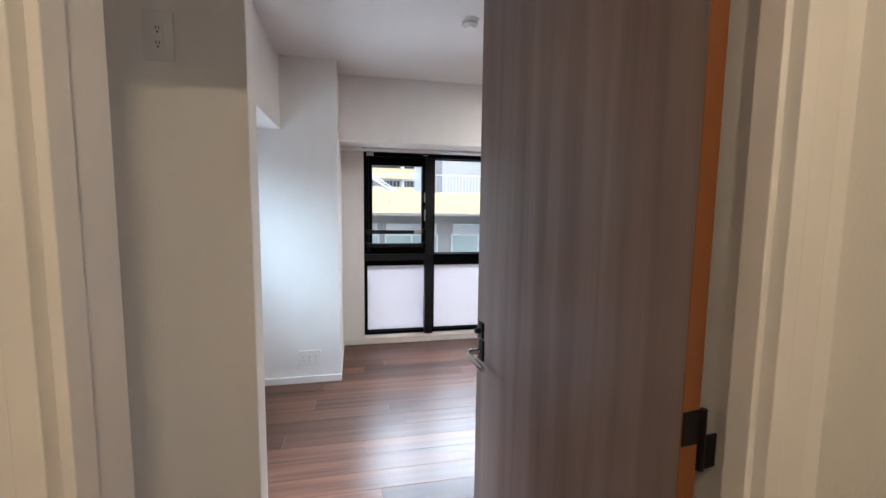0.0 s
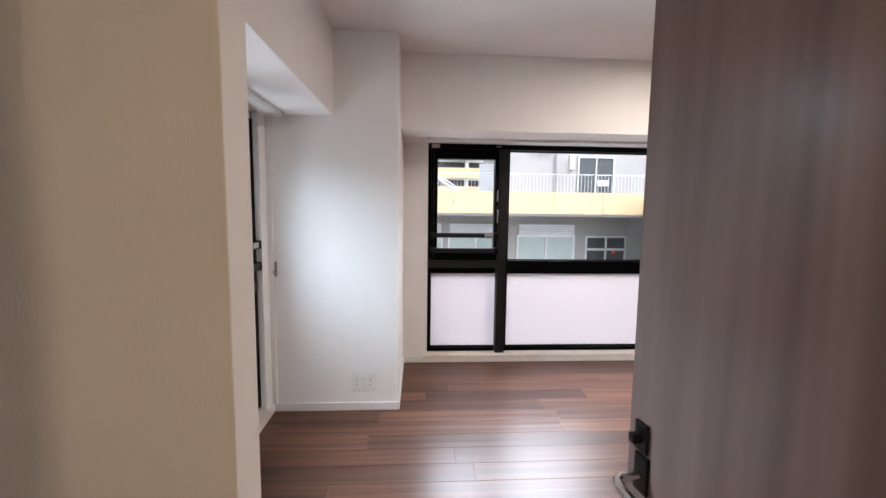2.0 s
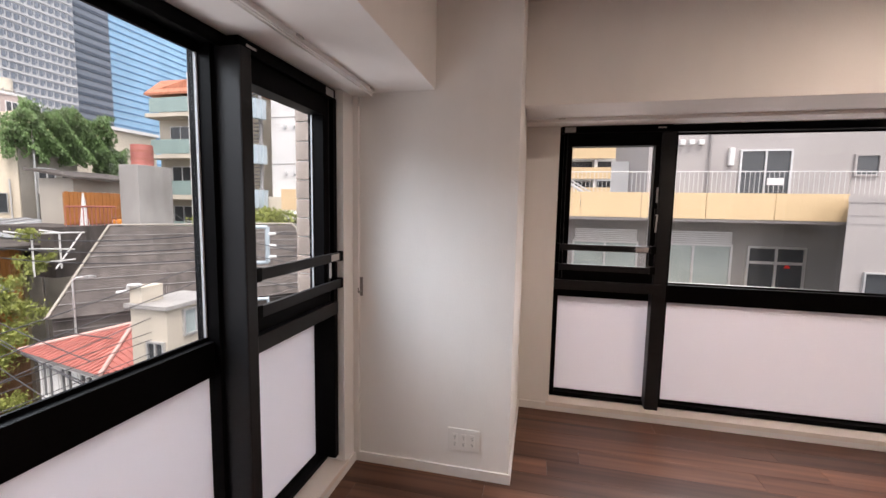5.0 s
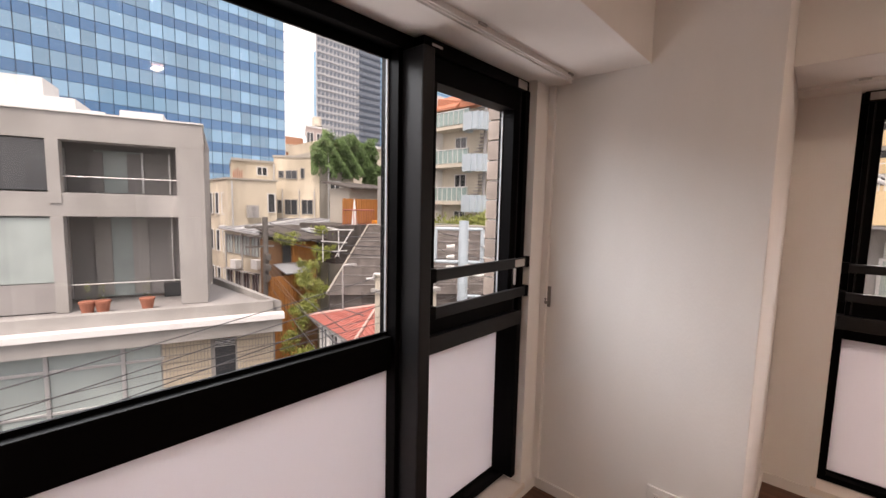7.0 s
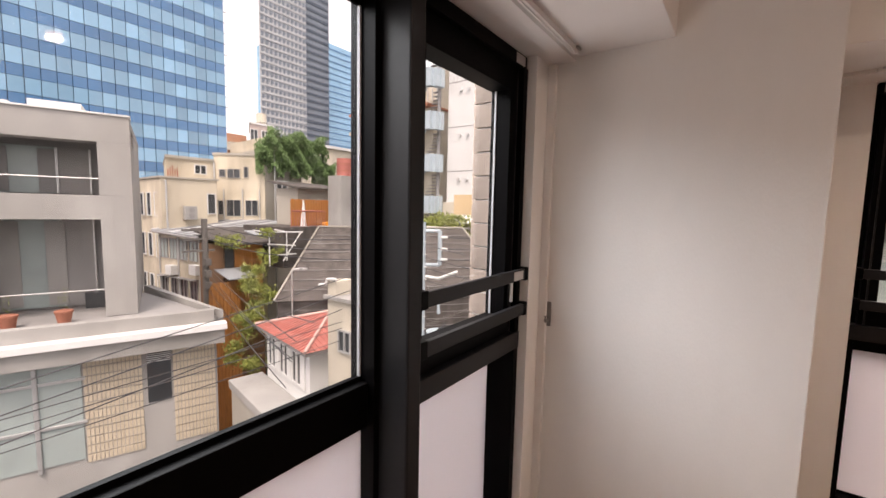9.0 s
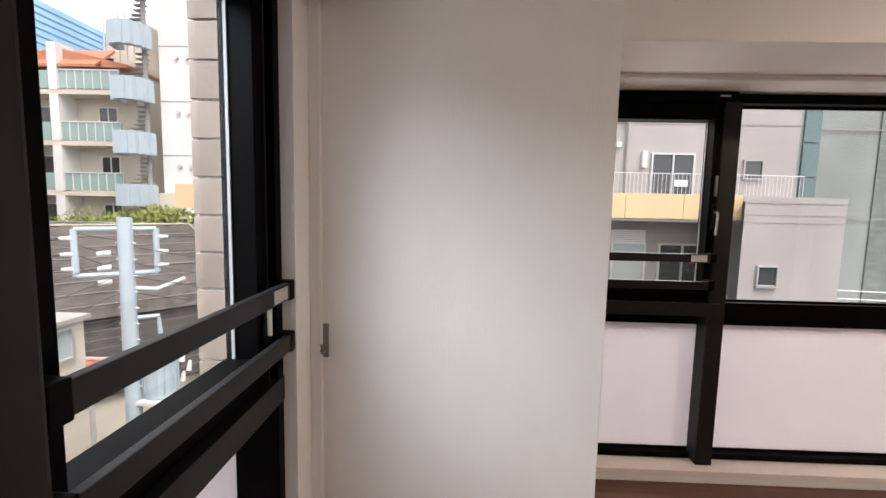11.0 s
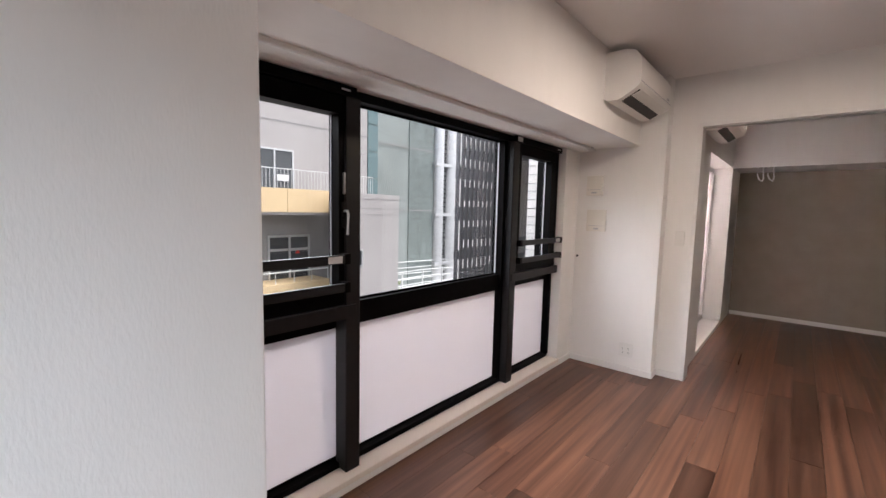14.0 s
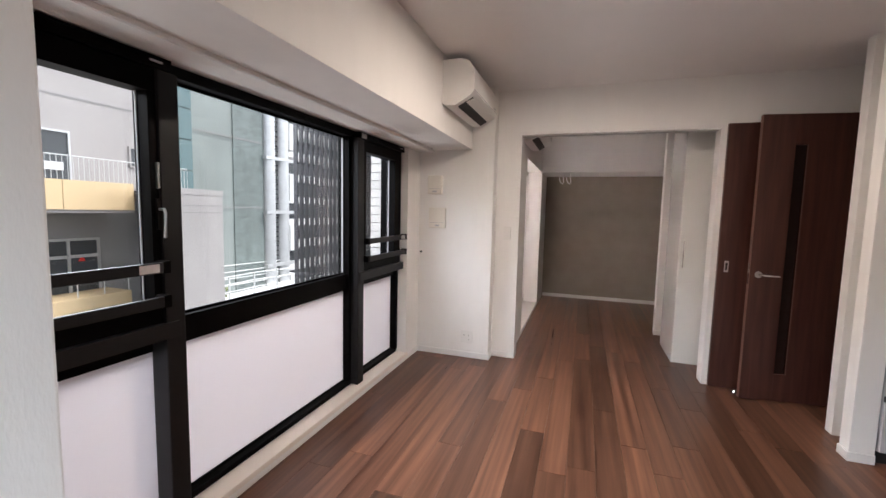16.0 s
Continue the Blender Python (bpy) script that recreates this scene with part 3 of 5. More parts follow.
part("recess", bm_box(-0.0372, -0.067, 0.975, -0.0363, -0.053, 1.035), DARKHOLE, pull)

hd = thing("door_2", "red-brown wooden door standing open, with a narrow dark glass slot", "door", (3.275, 0.73, 0), 97.2)
LW = 0.755
part("leaf", bm_box(0.0, 0.0, 0.010, LW - 0.30, 0.036, 2.15, 0.0015), REDWOOD, hd)
part("leaf_stile", bm_box(LW - 0.22, 0.0, 0.010, LW, 0.036, 2.15, 0.0015), REDWOOD, hd)
part("leaf_rail", bm_box(LW - 0.30, 0.0, 1.93, LW - 0.22, 0.036, 2.15), REDWOOD, hd)
part("leaf_rail", bm_box(LW - 0.30, 0.0, 0.010, LW - 0.22, 0.036, 0.22), REDWOOD, hd)
part("glass_slot", bm_box(LW - 0.30, 0.014, 0.22, LW - 0.22, 0.020, 1.93), mat("dark_slot_glass", (0.012, 0.006, 0.005), 0.15, coat=0.4), hd, "narrow dark glass slot")
part("edge_band", bm_box(LW + 0.0002, 0.001, 0.010, LW + 0.0016, 0.035, 2.15), mat("red_brown_edge", (0.14, 0.07, 0.05), 0.4), hd)
plate = part("handle_plate", bm_cyl((LW - 0.055, 0.036, 0.975), (LW - 0.055, 0.044, 0.975), 0.024, 24), STEEL, hd, smooth=True)
part("lever", bm_tube([(LW - 0.055, 0.040, 0.975), (LW - 0.055, 0.080, 0.975), (LW - 0.065, 0.088, 0.975), (LW - 0.17, 0.088, 0.972)], 0.008, 10), CHROME, plate, "satin metal lever", True)
part("latch_plate", bm_box(LW + 0.0018, 0.008, 0.90, LW + 0.0032, 0.028, 1.06), CHROME, hd)

stop = thing("door_stop", "small metal door stop on the floor", "door stop", (3.26, 1.47, 0))
part("base", bm_cyl((0, 0, 0), (0, 0, 0.006), 0.022, 24), CHROME, stop, smooth=True)
part("dome", bm_cyl((0, 0, 0.006), (0, 0, 0.024), 0.018, 24, 0.010), CHROME, stop, smooth=True)

# ---- white cupboard and window of the next room ----
cup = thing("wardrobe", "gloss white wardrobe with a slim metal handle", "wardrobe", (3.83, 0.41, 0))
part("body", bm_box(0.022, 0.0, 0.0, 0.62, 1.413, 2.35, 0.002), GLOSSWHITE, cup)
for k in range(3):
    y0 = 0.002 + k * 0.471
    d = part("door", bm_box(0.0, y0, 0.055, 0.020, y0 + 0.468, 2.348, 0.002), GLOSSWHITE, cup)
    part("handle", bm_box(-0.018, y0 + 0.430, 0.92, -0.006, y0 + 0.440, 1.18, 0.002), CHROME, d, "slim metal bar handle")
    for z in (0.94, 1.15):
        part("handle_post", bm_box(-0.008, y0 + 0.431, z, 0.001, y0 + 0.439, z + 0.01), CHROME, d)

w3 = thing("window_3", "white-framed tall window of the next room", "", kind="structure")
for box in ((4.15, 3.50, 0.04, 4.20, 3.58, 2.0), (5.79, 3.50, 0.04, 5.84, 3.58, 2.0), (4.20, 3.50, 0.04, 5.79, 3.58, 0.10), (4.20, 3.50, 1.94, 5.79, 3.58, 2.0), (4.97, 3.51, 0.10, 5.02, 3.57, 1.94)):
    part("window_frame", bm_box(*box, 0.003), TRIM, w3)
for x0, x1 in ((4.20, 4.97), (5.02, 5.79)):
    part("pane", bm_box(x0, 3.537, 0.10, x1, 3.543, 1.94), FROST, w3, "frosted pane")

dry = thing("laundry_hook", "pair of white folding laundry pole hooks under the beam", "laundry hook", (5.84, 3.05, 2.0))
for y in (0.0, -0.10):
    part("arm", bm_tube([(0, y, 0), (0, y, -0.10), (-0.01, y - 0.02, -0.15), (0.0, y - 0.05, -0.17), (0.01, y - 0.06, -0.14), (0.01, y - 0.05, 0.0)], 0.008), PLASTIC, dry, smooth=True)
copy_thing(ac, pose(3.62, 3.30, 2.11))

# ---- kitchen unit beside the pillar ----
kit = thing("kitchen_unit", "grey kitchen unit with wide dark-grooved drawers", "kitchen unit", (2.40, -0.55, 0))
part("carcass", bm_box(0.022, 0.0, 0.08, 0.36, 1.572, 0.83, 0.001), GREYLAM, kit)
part("plinth", bm_box(0.05, 0.0, 0.0, 0.36, 1.572, 0.08), DARKHOLE, kit)
for k, (z0, z1) in enumerate(((0.085, 0.375), (0.415, 0.600), (0.640, 0.790))):
    for j in range(2):
        y0 = 0.003 + j * 0.786
        f = part("drawer_front", bm_box(0.0, y0, z0, 0.021, y0 + 0.782, z1, 0.002), GREYLAM, kit)
        part("grip", bm_box(-0.001, y0, z1 + 0.002, 0.020, y0 + 0.782, z1 + 0.036, 0.001), BLACKMETAL, f, "dark grip groove")
part("worktop", bm_box(-0.02, 0.0, 0.83, 0.362, 1.575, 0.865, 0.003), TRIM, kit, "white worktop")
hood = thing("wall_cabinet", "white kitchen wall cabinet over the worktop", "cabinet", (2.50, -0.55, 1.55))
part("body", bm_box(0.0, 0.0, 0.0, 0.238, 1.5, 0.7, 0.002), GLOSSWHITE, hood)
for j in range(3):
    part("door", bm_box(-0.021, 0.002 + j * 0.5, 0.002, -0.001, 0.498 + j * 0.5, 0.698, 0.002), GLOSSWHITE, hood)

# ---- hall light ----
hl = thing("downlight", "round recessed ceiling downlight in the hall", "downlight", (0.1, -0.55, CEILING))
part("ring", bm_cyl((0, 0, -0.006), (0, 0, 0), 0.06, 32), PLASTIC, hl, smooth=True)
part("bulb", bm_cyl((0, 0, -0.008), (0, 0, -0.006), 0.045, 32), glow("warm_bulb", (1.0, 0.72, 0.38), 6), hl, smooth=True)
hall_data = bpy.data.lights.new("hall_lamp", "AREA")
hall_data.shape, hall_data.size, hall_data.energy, hall_data.color = "DISK", 0.12, 5.2, (1.0, 0.70, 0.40)
new("hall_lamp", hall_data).matrix_basis = pose(0.1, -0.55, CEILING - 0.012)
# ---- outside ----
GZ = -9.0
ASPHALT = mat("asphalt", (0.06, 0.06, 0.062), 0.9, spread=0.2, scale=1.5, bump=0.3, bump_scale=40)
CONC = mat("pale_concrete", (0.37, 0.36, 0.345), 0.8, spread=0.10, scale=1.4, bump=0.2, bump_scale=30, stain=0.5, stretch=(1, 1, 0.5))
CONC_WHITE = mat("white_capping", (0.75, 0.74, 0.73), 0.6, spread=0.05, scale=2)
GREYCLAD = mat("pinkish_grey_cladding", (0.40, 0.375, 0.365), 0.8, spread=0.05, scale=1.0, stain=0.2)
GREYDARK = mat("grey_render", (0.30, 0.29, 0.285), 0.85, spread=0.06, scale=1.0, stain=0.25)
YELLOW = mat("ochre_panel", (0.68, 0.51, 0.30), 0.7, spread=0.05, scale=0.8, stain=0.15)
CREAM = mat("cream_stucco", (0.62, 0.565, 0.47), 0.85, spread=0.07, scale=0.7, stain=0.5)
TEAL = mat("grey_green_tile", (0.27, 0.30, 0.285), 0.5, spread=0.1, scale=0.5, stain=0.25)
WHITEPAINT = mat("white_paint", (0.72, 0.72, 0.71), 0.55, spread=0.05, scale=1.0, stain=0.15)
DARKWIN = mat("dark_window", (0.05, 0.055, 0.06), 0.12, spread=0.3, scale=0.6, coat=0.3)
PALEWIN = mat("curtained_window", (0.36, 0.42, 0.41), 0.25, spread=0.15, scale=0.8)
BLUEGLASS = mat("blue_curtain_glass", (0.22, 0.42, 0.59), 0.10, 0.0, spread=0.14, scale=0.06, by_object=0.26, spec=0.8)
BLUEBAND = mat("blue_spandrel", (0.075, 0.195, 0.37), 0.15, spread=0.14, scale=0.1, spec=0.6)
MULL = mat("dark_blue_mullion", (0.05, 0.07, 0.10), 0.4)
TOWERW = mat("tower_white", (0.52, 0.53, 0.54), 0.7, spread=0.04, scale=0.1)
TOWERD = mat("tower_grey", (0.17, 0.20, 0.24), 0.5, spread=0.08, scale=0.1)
REDTILE = mat("red_roof_tile", (0.40, 0.135, 0.11), 0.7, spread=0.25, scale=3)
ORANGETILE = mat("orange_roof_tile", (0.48, 0.19, 0.11), 0.7, spread=0.2, scale=3)
SHINGLE = mat("dark_shingle", (0.092, 0.080, 0.073), 0.9, spread=0.35, scale=2.2, bump=0.4, bump_scale=25, stain=0.5, stretch=(1.6, 1.6, 0.35))
SHEETROOF = mat("grey_sheet_roof", (0.33, 0.35, 0.37), 0.5, spread=0.1, scale=1.0, stain=0.2)
ORANGEWOOD = mat("orange_boards", (0.42, 0.17, 0.045), 0.7, spread=0.2, scale=4, stretch=(6, 6, 0.5))
LEAF = mat("leaves", (0.27, 0.31, 0.075), 0.6, spread=0.5, scale=2.5)
LEAF_DARK = mat("ivy_leaves", (0.105, 0.18, 0.06), 0.6, spread=0.5, scale=2.0)
POLEBLUE = mat("pale_blue_pole", (0.42, 0.50, 0.55), 0.5, spread=0.06, scale=3)
POLEDARK = mat("weathered_pole", (0.16, 0.15, 0.14), 0.8, spread=0.15, scale=3)
CABLE = mat("cable", (0.06, 0.06, 0.065), 0.6)
CERAMIC = mat("ceramic", (0.7, 0.7, 0.68), 0.3)
BALGLASS = mat("green_balcony_glass", (0.28, 0.38, 0.36), 0.2, spread=0.08, scale=1)
TERRACOTTA = mat("terracotta", (0.36, 0.14, 0.09), 0.8, spread=0.15, scale=8)
BEIGETILE = mat("split_stone_tile", (0.33, 0.255, 0.21), 0.85, spread=0.15, scale=14, bump=0.6, bump_scale=60, by_object=0.12)
WHITETILE = mat("white_wall_tile", (0.48, 0.46, 0.44), 0.6, spread=0.06, scale=14, bump=0.2, bump_scale=60, by_object=0.06)
RIBTILE = mat("ribbed_cream_tile", (0.56, 0.48, 0.37), 0.8, spread=0.08, scale=4)
SILVER = mat("galvanised_pipe", (0.60, 0.60, 0.60), 0.35, 0.6, spread=0.08, scale=3)
LOUVRE = mat("dark_louvre", (0.055, 0.055, 0.06), 0.5, 0.3, spread=0.1, scale=3)

structure("ground", bm_box(-1500, -1500, GZ - 1, 1500, 1500, GZ), ASPHALT, "grey city ground and asphalt lanes")

def building(name, label, at=(0, 0, 0), rz=0, category="building"):
    return thing(name, label, category, at, rz)

def win(parent, face, u0, z0, u1, z1, w, material=DARKWIN, frame_m=WHITEPAINT, fr=0.06, bars=1, out=1):
    """A window on a wall: face 'x' or 'y' is the wall's normal axis, w its place; it stands out by 3 cm."""
    def bx(a0, b0, a1, b1, d0, d1):
        d0, d1 = w + out * d0, w + out * d1
        d0, d1 = min(d0, d1), max(d0, d1)
        return bm_box(d0, a0, b0, d1, a1, b1) if face == "x" else bm_box(a0, d0, b0, a1, d1, b1)
    p = part("window", bx(u0, z0, u1, z1, -0.05, 0.02), material, parent)
    bm = bmesh.new()
    def fb(a0, b0, a1, b1):
        d0, d1 = sorted((w + out * 0.0, w + out * 0.06))
        bm_box(*((d0, a0, b0, d1, a1, b1) if face == "x" else (a0, d0, b0, a1, d1, b1)), bm=bm)
    fb(u0 - fr, z0 - fr, u1 + fr, z0)
    fb(u0 - fr, z1, u1 + fr, z1 + fr)
    fb(u0 - fr, z0, u0, z1)
    fb(u1, z0, u1 + fr, z1)
    for k in range(bars):
        c = u0 + (u1 - u0) * (k + 1) / (bars + 1)
        fb(c - fr / 2, z0, c + fr / 2, z1)
    part("frame", bm, frame_m, p)
    return p

def railing(parent, p, q, h, gap=0.12, r=0.012, material=WHITEPAINT):
    p, q = Vector(p), Vector(q)
    n = max(2, int((q - p).length / gap))
    rl = part("railing", bm_tube([p + Vector((0, 0, h)), q + Vector((0, 0, h))], r * 2), material, parent)
    bm = bmesh.new()
    for k in range(n + 1):
        c = p.lerp(q, k / n)
        bm_cyl(c, c + Vector((0, 0, h)), r, 6, bm=bm)
    part("balusters", bm, material, rl)
    return rl

def foliage(name, label, center, size, n, leaf=0.12, material=LEAF, category="shrub", seed=1, parent=None):
    rng = random.Random(seed)
    bm = bmesh.new()
    clumps = [(Vector([rng.uniform(-1, 1) * s * 0.75 for s in size]), rng.uniform(0.22, 0.5)) for _ in range(14)]
    for _ in range(n):
        c, r = rng.choice(clumps)
        d = Vector((rng.gauss(0, 1), rng.gauss(0, 1), rng.gauss(0, 1)))* r * 0.62
        p = Vector(center) + c + Vector([d[i] * size[i] for i in range(3)])
        q = Euler((rng.uniform(0, 6), rng.uniform(0, 6), rng.uniform(0, 6))).to_quaternion()
        s = leaf * rng.uniform(0.6, 1.3)
        vs = [bm.verts.new(p + q @ Vector(v)) for v in ((-s, 0, 0), (0, -s * 0.45, 0.1 * s), (s, 0, 0), (0, s * 0.45, 0.1 * s))]
        bm.faces.new(vs)
    if parent:
        return part(name, bm, material, parent, label)
    return solid(name, bm, material, label, category, "stuff")

# blue glass office tower
bt = building("office_tower", "blue glass curtain-wall office tower", (-84, 0, 0))
TY = 44.2
part("core", bm_box(-25, -30, GZ, -0.3, TY, 70), MULL, bt)
pane = mesh_of("pane", bm_box(-0.28, 0.05, 0.06, 0.0, 1.72, 2.30), BLUEGLASS)
for k in range(26):
    for j in range(11):
        ob = new("pane", pane)
        ob.parent = bt
        ob.matrix_basis = pose(0, TY - 1.77 * (k + 1), 4.6 + 3.97 * j)
for j in range(11):
    bm = bmesh.new()
    for k in range(26):
        y = TY - 1.77 * (k + 1)
        bm_box(-0.28, y + 0.05, 4.6 + 3.97 * j + 2.36, -0.02, y + 1.72, 4.6 + 3.97 * j + 3.95, bm=bm)
    part("spandrel", bm, BLUEBAND, bt)
bm = bmesh.new()
for j in range(22):
    bm_box(-0.3, TY, 4.6 + 1.985 * j, 0.1, TY + 0.5, 4.7 + 1.985 * j, bm=bm)
part("corner_fins", bm, TOWERW, bt)

# tall residential tower behind
rt = building("apartment_tower", "tall pale residential tower with many small windows", (-154, 0, 0))
part("wall", bm_profile([(0, 93.0), (0, 113.9), (-24, 113.9), (-24, 107.5)], "z", GZ, 110), TOWERW, rt)
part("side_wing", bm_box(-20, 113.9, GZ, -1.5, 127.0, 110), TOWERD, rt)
part("rear_wing", bm_box(-60, 127.2, GZ, -24, 232, 85), BLUEGLASS, rt, "pale blue glass wing behind")
for j in range(24):
    part("wing_band", bm_box(-24.0, 127.2, 13.0 + j * 3.0, -23.8, 232, 13.5 + j * 3.0), BLUEBAND, rt)
bm = bmesh.new()
for j in range(30):
    for k in range(11):
        y = 93.7 + k * 1.86
        z = 14 + j * 2.9
        bm_box(0.0, y, z, 0.12, y + 0.95, z + 1.75, bm=bm)
        bm_box(0.0, y + 1.15, z + 0.5, 0.12, y + 1.42, z + 1.75, bm=bm)
part("windows", bm, TOWERD, rt)["kind"] = "stuff"
bm = bmesh.new()
for j in range(30):
    bm_box(0.0, 93.1, 13.2 + j * 2.9, 0.25, 113.8, 13.35 + j * 2.9, bm=bm)
part("balcony_slabs", bm, TOWERW, rt)
bm = bmesh.new()
for j in range(30):
    bm_box(-1.5, 114.1, 14.6 + j * 2.9, -1.3, 126.8, 15.7 + j * 2.9, bm=bm)
part("window_bands", bm, MULL, rt)

# concrete house with deep balconies
K = 1.25
ch = building("concrete_house", "bare concrete house with deep glazed balconies", (-15.5, 6.5, 3.94), -110)
def cb(pn, u0, w0, z0, u1, w1, z1, material, parent=ch, lab=""):
    return part(pn, bm_box(u0 * K, w0 * K, (z0 - 3.43) * K, u1 * K, w1 * K, (z1 - 3.43) * K, 0.01), material, parent, lab)
cb("roof_beam", 0, -0.5, 2.80, 9, 0, 3.43, CONC)
cb("roof", 0, -5, 3.2, 9, -0.5, 3.40, CONC)
cb("roof_cap", -0.02, -0.5, 3.43, 9, 0.04, 3.47, WHITEPAINT)
cb("slab", 0, -1.6, 0.99, 9, 0, 1.56, CONC)
cb("corner_pier", 0, -1.6, 1.56, 0.63, 0, 2.80, CONC)
cb("corner_pier", 0, -1.6, -1.35, 0.63, 0, 0.99, CONC)
for u in (2.95, 6.2):
    cb("post", u, -0.25, -1.35, u + 0.24, 0.02, 0.99, CONC)
    cb("post", u, -0.25, 1.30, u + 0.24, 0.03, 2.80, CONC)
cb("side_wall", 0.01, -5, -1.35, 0.15, -1.6, 3.2, CONC)
cb("back_wall", 0.15, -1.8, -1.35, 9, -1.62, 3.2, GREYDARK)
for z0, z1 in ((1.60, 2.75), (-1.3, 0.95)):
    for u0, u1, m_ in ((0.95, 1.55, GREYDARK), (1.6, 2.6, PALEWIN), (3.3, 4.6, PALEWIN), (4.7, 6.1, PALEWIN)):
        p = cb("window", u0, -1.62, z0, u1, -1.56, z1, m_)
        cb("frame", u0 - 0.04, -1.62, z0, u0, -1.53, z1, SILVER, p)
        cb("frame", u1, -1.62, z0, u1 + 0.04, -1.53, z1, SILVER, p)
for u in (1.5, 2.35, 3.9, 5.0):
    cb("curtain", u, -1.545, -1.25, u + 0.38, -1.52, 0.9, CONC)
    cb("curtain", u + 0.1, -1.545, 1.62, u + 0.42, -1.52, 2.7, GREYDARK)
cb("air_unit", 0.75, -1.5, -1.36, 1.15, -1.25, -0.95, DARKWIN)
cb("window", 3.2, -0.1, -0.60, 6.2, -0.06, 0.95, PALEWIN)
cb("panel", 3.2, -0.14, -1.33, 6.2, -0.06, -0.62, GREYDARK)
cb("window", 3.2, -0.1, 1.60, 6.2, -0.06, 2.78, DARKWIN)
for z in (1.95, -0.70):
    part("rail", bm_tube([(0.63 * K, -0.12 * K, (z - 3.43) * K), (2.95 * K, -0.12 * K, (z - 3.43) * K)], 0.02), SILVER, ch)
def skew(pn, pts, z0, z1, material, lab=""):
    return part(pn, bm_profile([(u * K, w * K) for u, w in pts], "z", (z0 - 3.43) * K, (z1 - 3.43) * K), material, ch, lab)
skew("terrace", [(-1.65, 1.1), (9, 1.1), (9, -3.0), (-0.05, -3.0)], -2.0, -1.36, GREYDARK, "worn terrace deck")
cb("parapet", -1.55, 1.0, -2.0, 9, 1.25, -1.18, CONC)
skew("parapet", [(-1.75, 1.25), (-1.55, 1.0), (-0.02, -3.4), (-0.22, -3.4)], -2.0, -1.20, CONC)
cb("parapet_cap", -1.80, 1.25, -1.62, 9, 1.55, -1.47, CONC_WHITE)
cb("cornice", -1.75, 1.0, -1.98, 9, 1.45, -1.62, CONC)
skew("annex_wall", [(-1.6, 1.0), (9, 1.0), (9, -3.3), (-0.1, -3.3)], -9.9, -2.0, CONC)
for u0, u1 in ((1.02, 1.72), (1.80, 3.10), (3.18, 3.95), (4.03, 5.3)):
    for z0, z1 in ((-2.42, -2.08), (-3.40, -2.48), (-4.3, -3.46)):
        p = cb("window", u0, 1.0, z0, u1, 1.03, z1, PALEWIN)
    cb("frame", u1, 0.98, -4.4, u1 + 0.08, 1.08, -2.04, SILVER, p)
cb("sill_bar", 0.95, 0.99, -3.46, 5.3, 1.07, -3.40, SILVER)
cb("sill_bar", 0.95, 0.99, -2.48, 5.3, 1.07, -2.42, SILVER)
nw = cb("window", -0.62, 1.0, -3.3, -0.15, 1.04, -2.05, DARKWIN)
for k in range(6):
    cb("slat", -0.62, 1.04, -2.32 + k * 0.045, -0.15, 1.07, -2.30 + k * 0.045, SILVER, nw)
bm = bmesh.new()
for k in range(34):
    u = -1.55 + k * 0.075
    if not (-0.72 < u < -0.1):
        for j in range(12):
            bm_box(u * K, 1.0 * K, (-4.4 + j * 0.2 - 3.43) * K, (u + 0.06) * K, 1.03 * K, (-4.4 + j * 0.2 + 0.17 - 3.43) * K, bm=bm)
part("wall_tiles", bm, RIBTILE, ch, "ribbed cream wall tiles")["kind"] = "stuff"
cb("roof_box", 0.95, -1.6, 3.43, 1.9, -0.8, 3.75, WHITEPAINT)
cb("roof_box", 2.3, -2.6, 3.4, 6.5, -1.2, 3.72, WHITEPAINT)
cb("roof_box", 2.9, -2.7, 3.4, 6.5, -1.3, 4.0, WHITEPAINT)
cb("roof_box", 3.6, -2.8, 3.9, 6.5, -1.6, 4.5, WHITEPAINT)
red = building("red_building", "flat red building wall behind the roofs", (-40, 1.2, 0))
part("wall", bm_box(-6, -9, GZ, 0, 0.8, 9.4), REDTILE, red)
for k, u in enumerate((2.55, 2.25, 1.35)):
    pot = thing("flower_pot", "terracotta flower pot on the terrace", "flower pot", group="flower pots")
    base = ch.matrix_basis @ Vector((u * K, 0.25 * K, (-1.36 - 3.43) * K))
    pot.matrix_basis = pose(*base)
    part("pot", bm_cyl((0, 0, 0), (0, 0, 0.34), 0.14, 16, 0.2), TERRACOTTA, pot, smooth=True)
    part("rim", bm_cyl((0, 0, 0.32), (0, 0, 0.38), 0.215, 16), TERRACOTTA, pot, smooth=True)
    foliage("plant", "thin dry stems", (0, 0, 0.65), (0.10, 0.10, 0.35), 24, 0.03, LEAF, parent=pot, seed=k)

# cream stucco house with ivy
BARE = mat("bare_render", (0.42, 0.39, 0.34), 0.85, spread=0.1, scale=0.8, stain=0.6)
OLDCREAM = mat("stained_cream_stucco", (0.66, 0.585, 0.46), 0.9, spread=0.12, scale=1.4, stretch=(1, 1, 0.25), stain=0.75)

def plan(pn, pts, z0, z1, material, parent, lab=""):
    """A wall block drawn up from its outline in plan."""
    return part(pn, bm_profile(pts, "z", z0, z1), material, parent, lab)

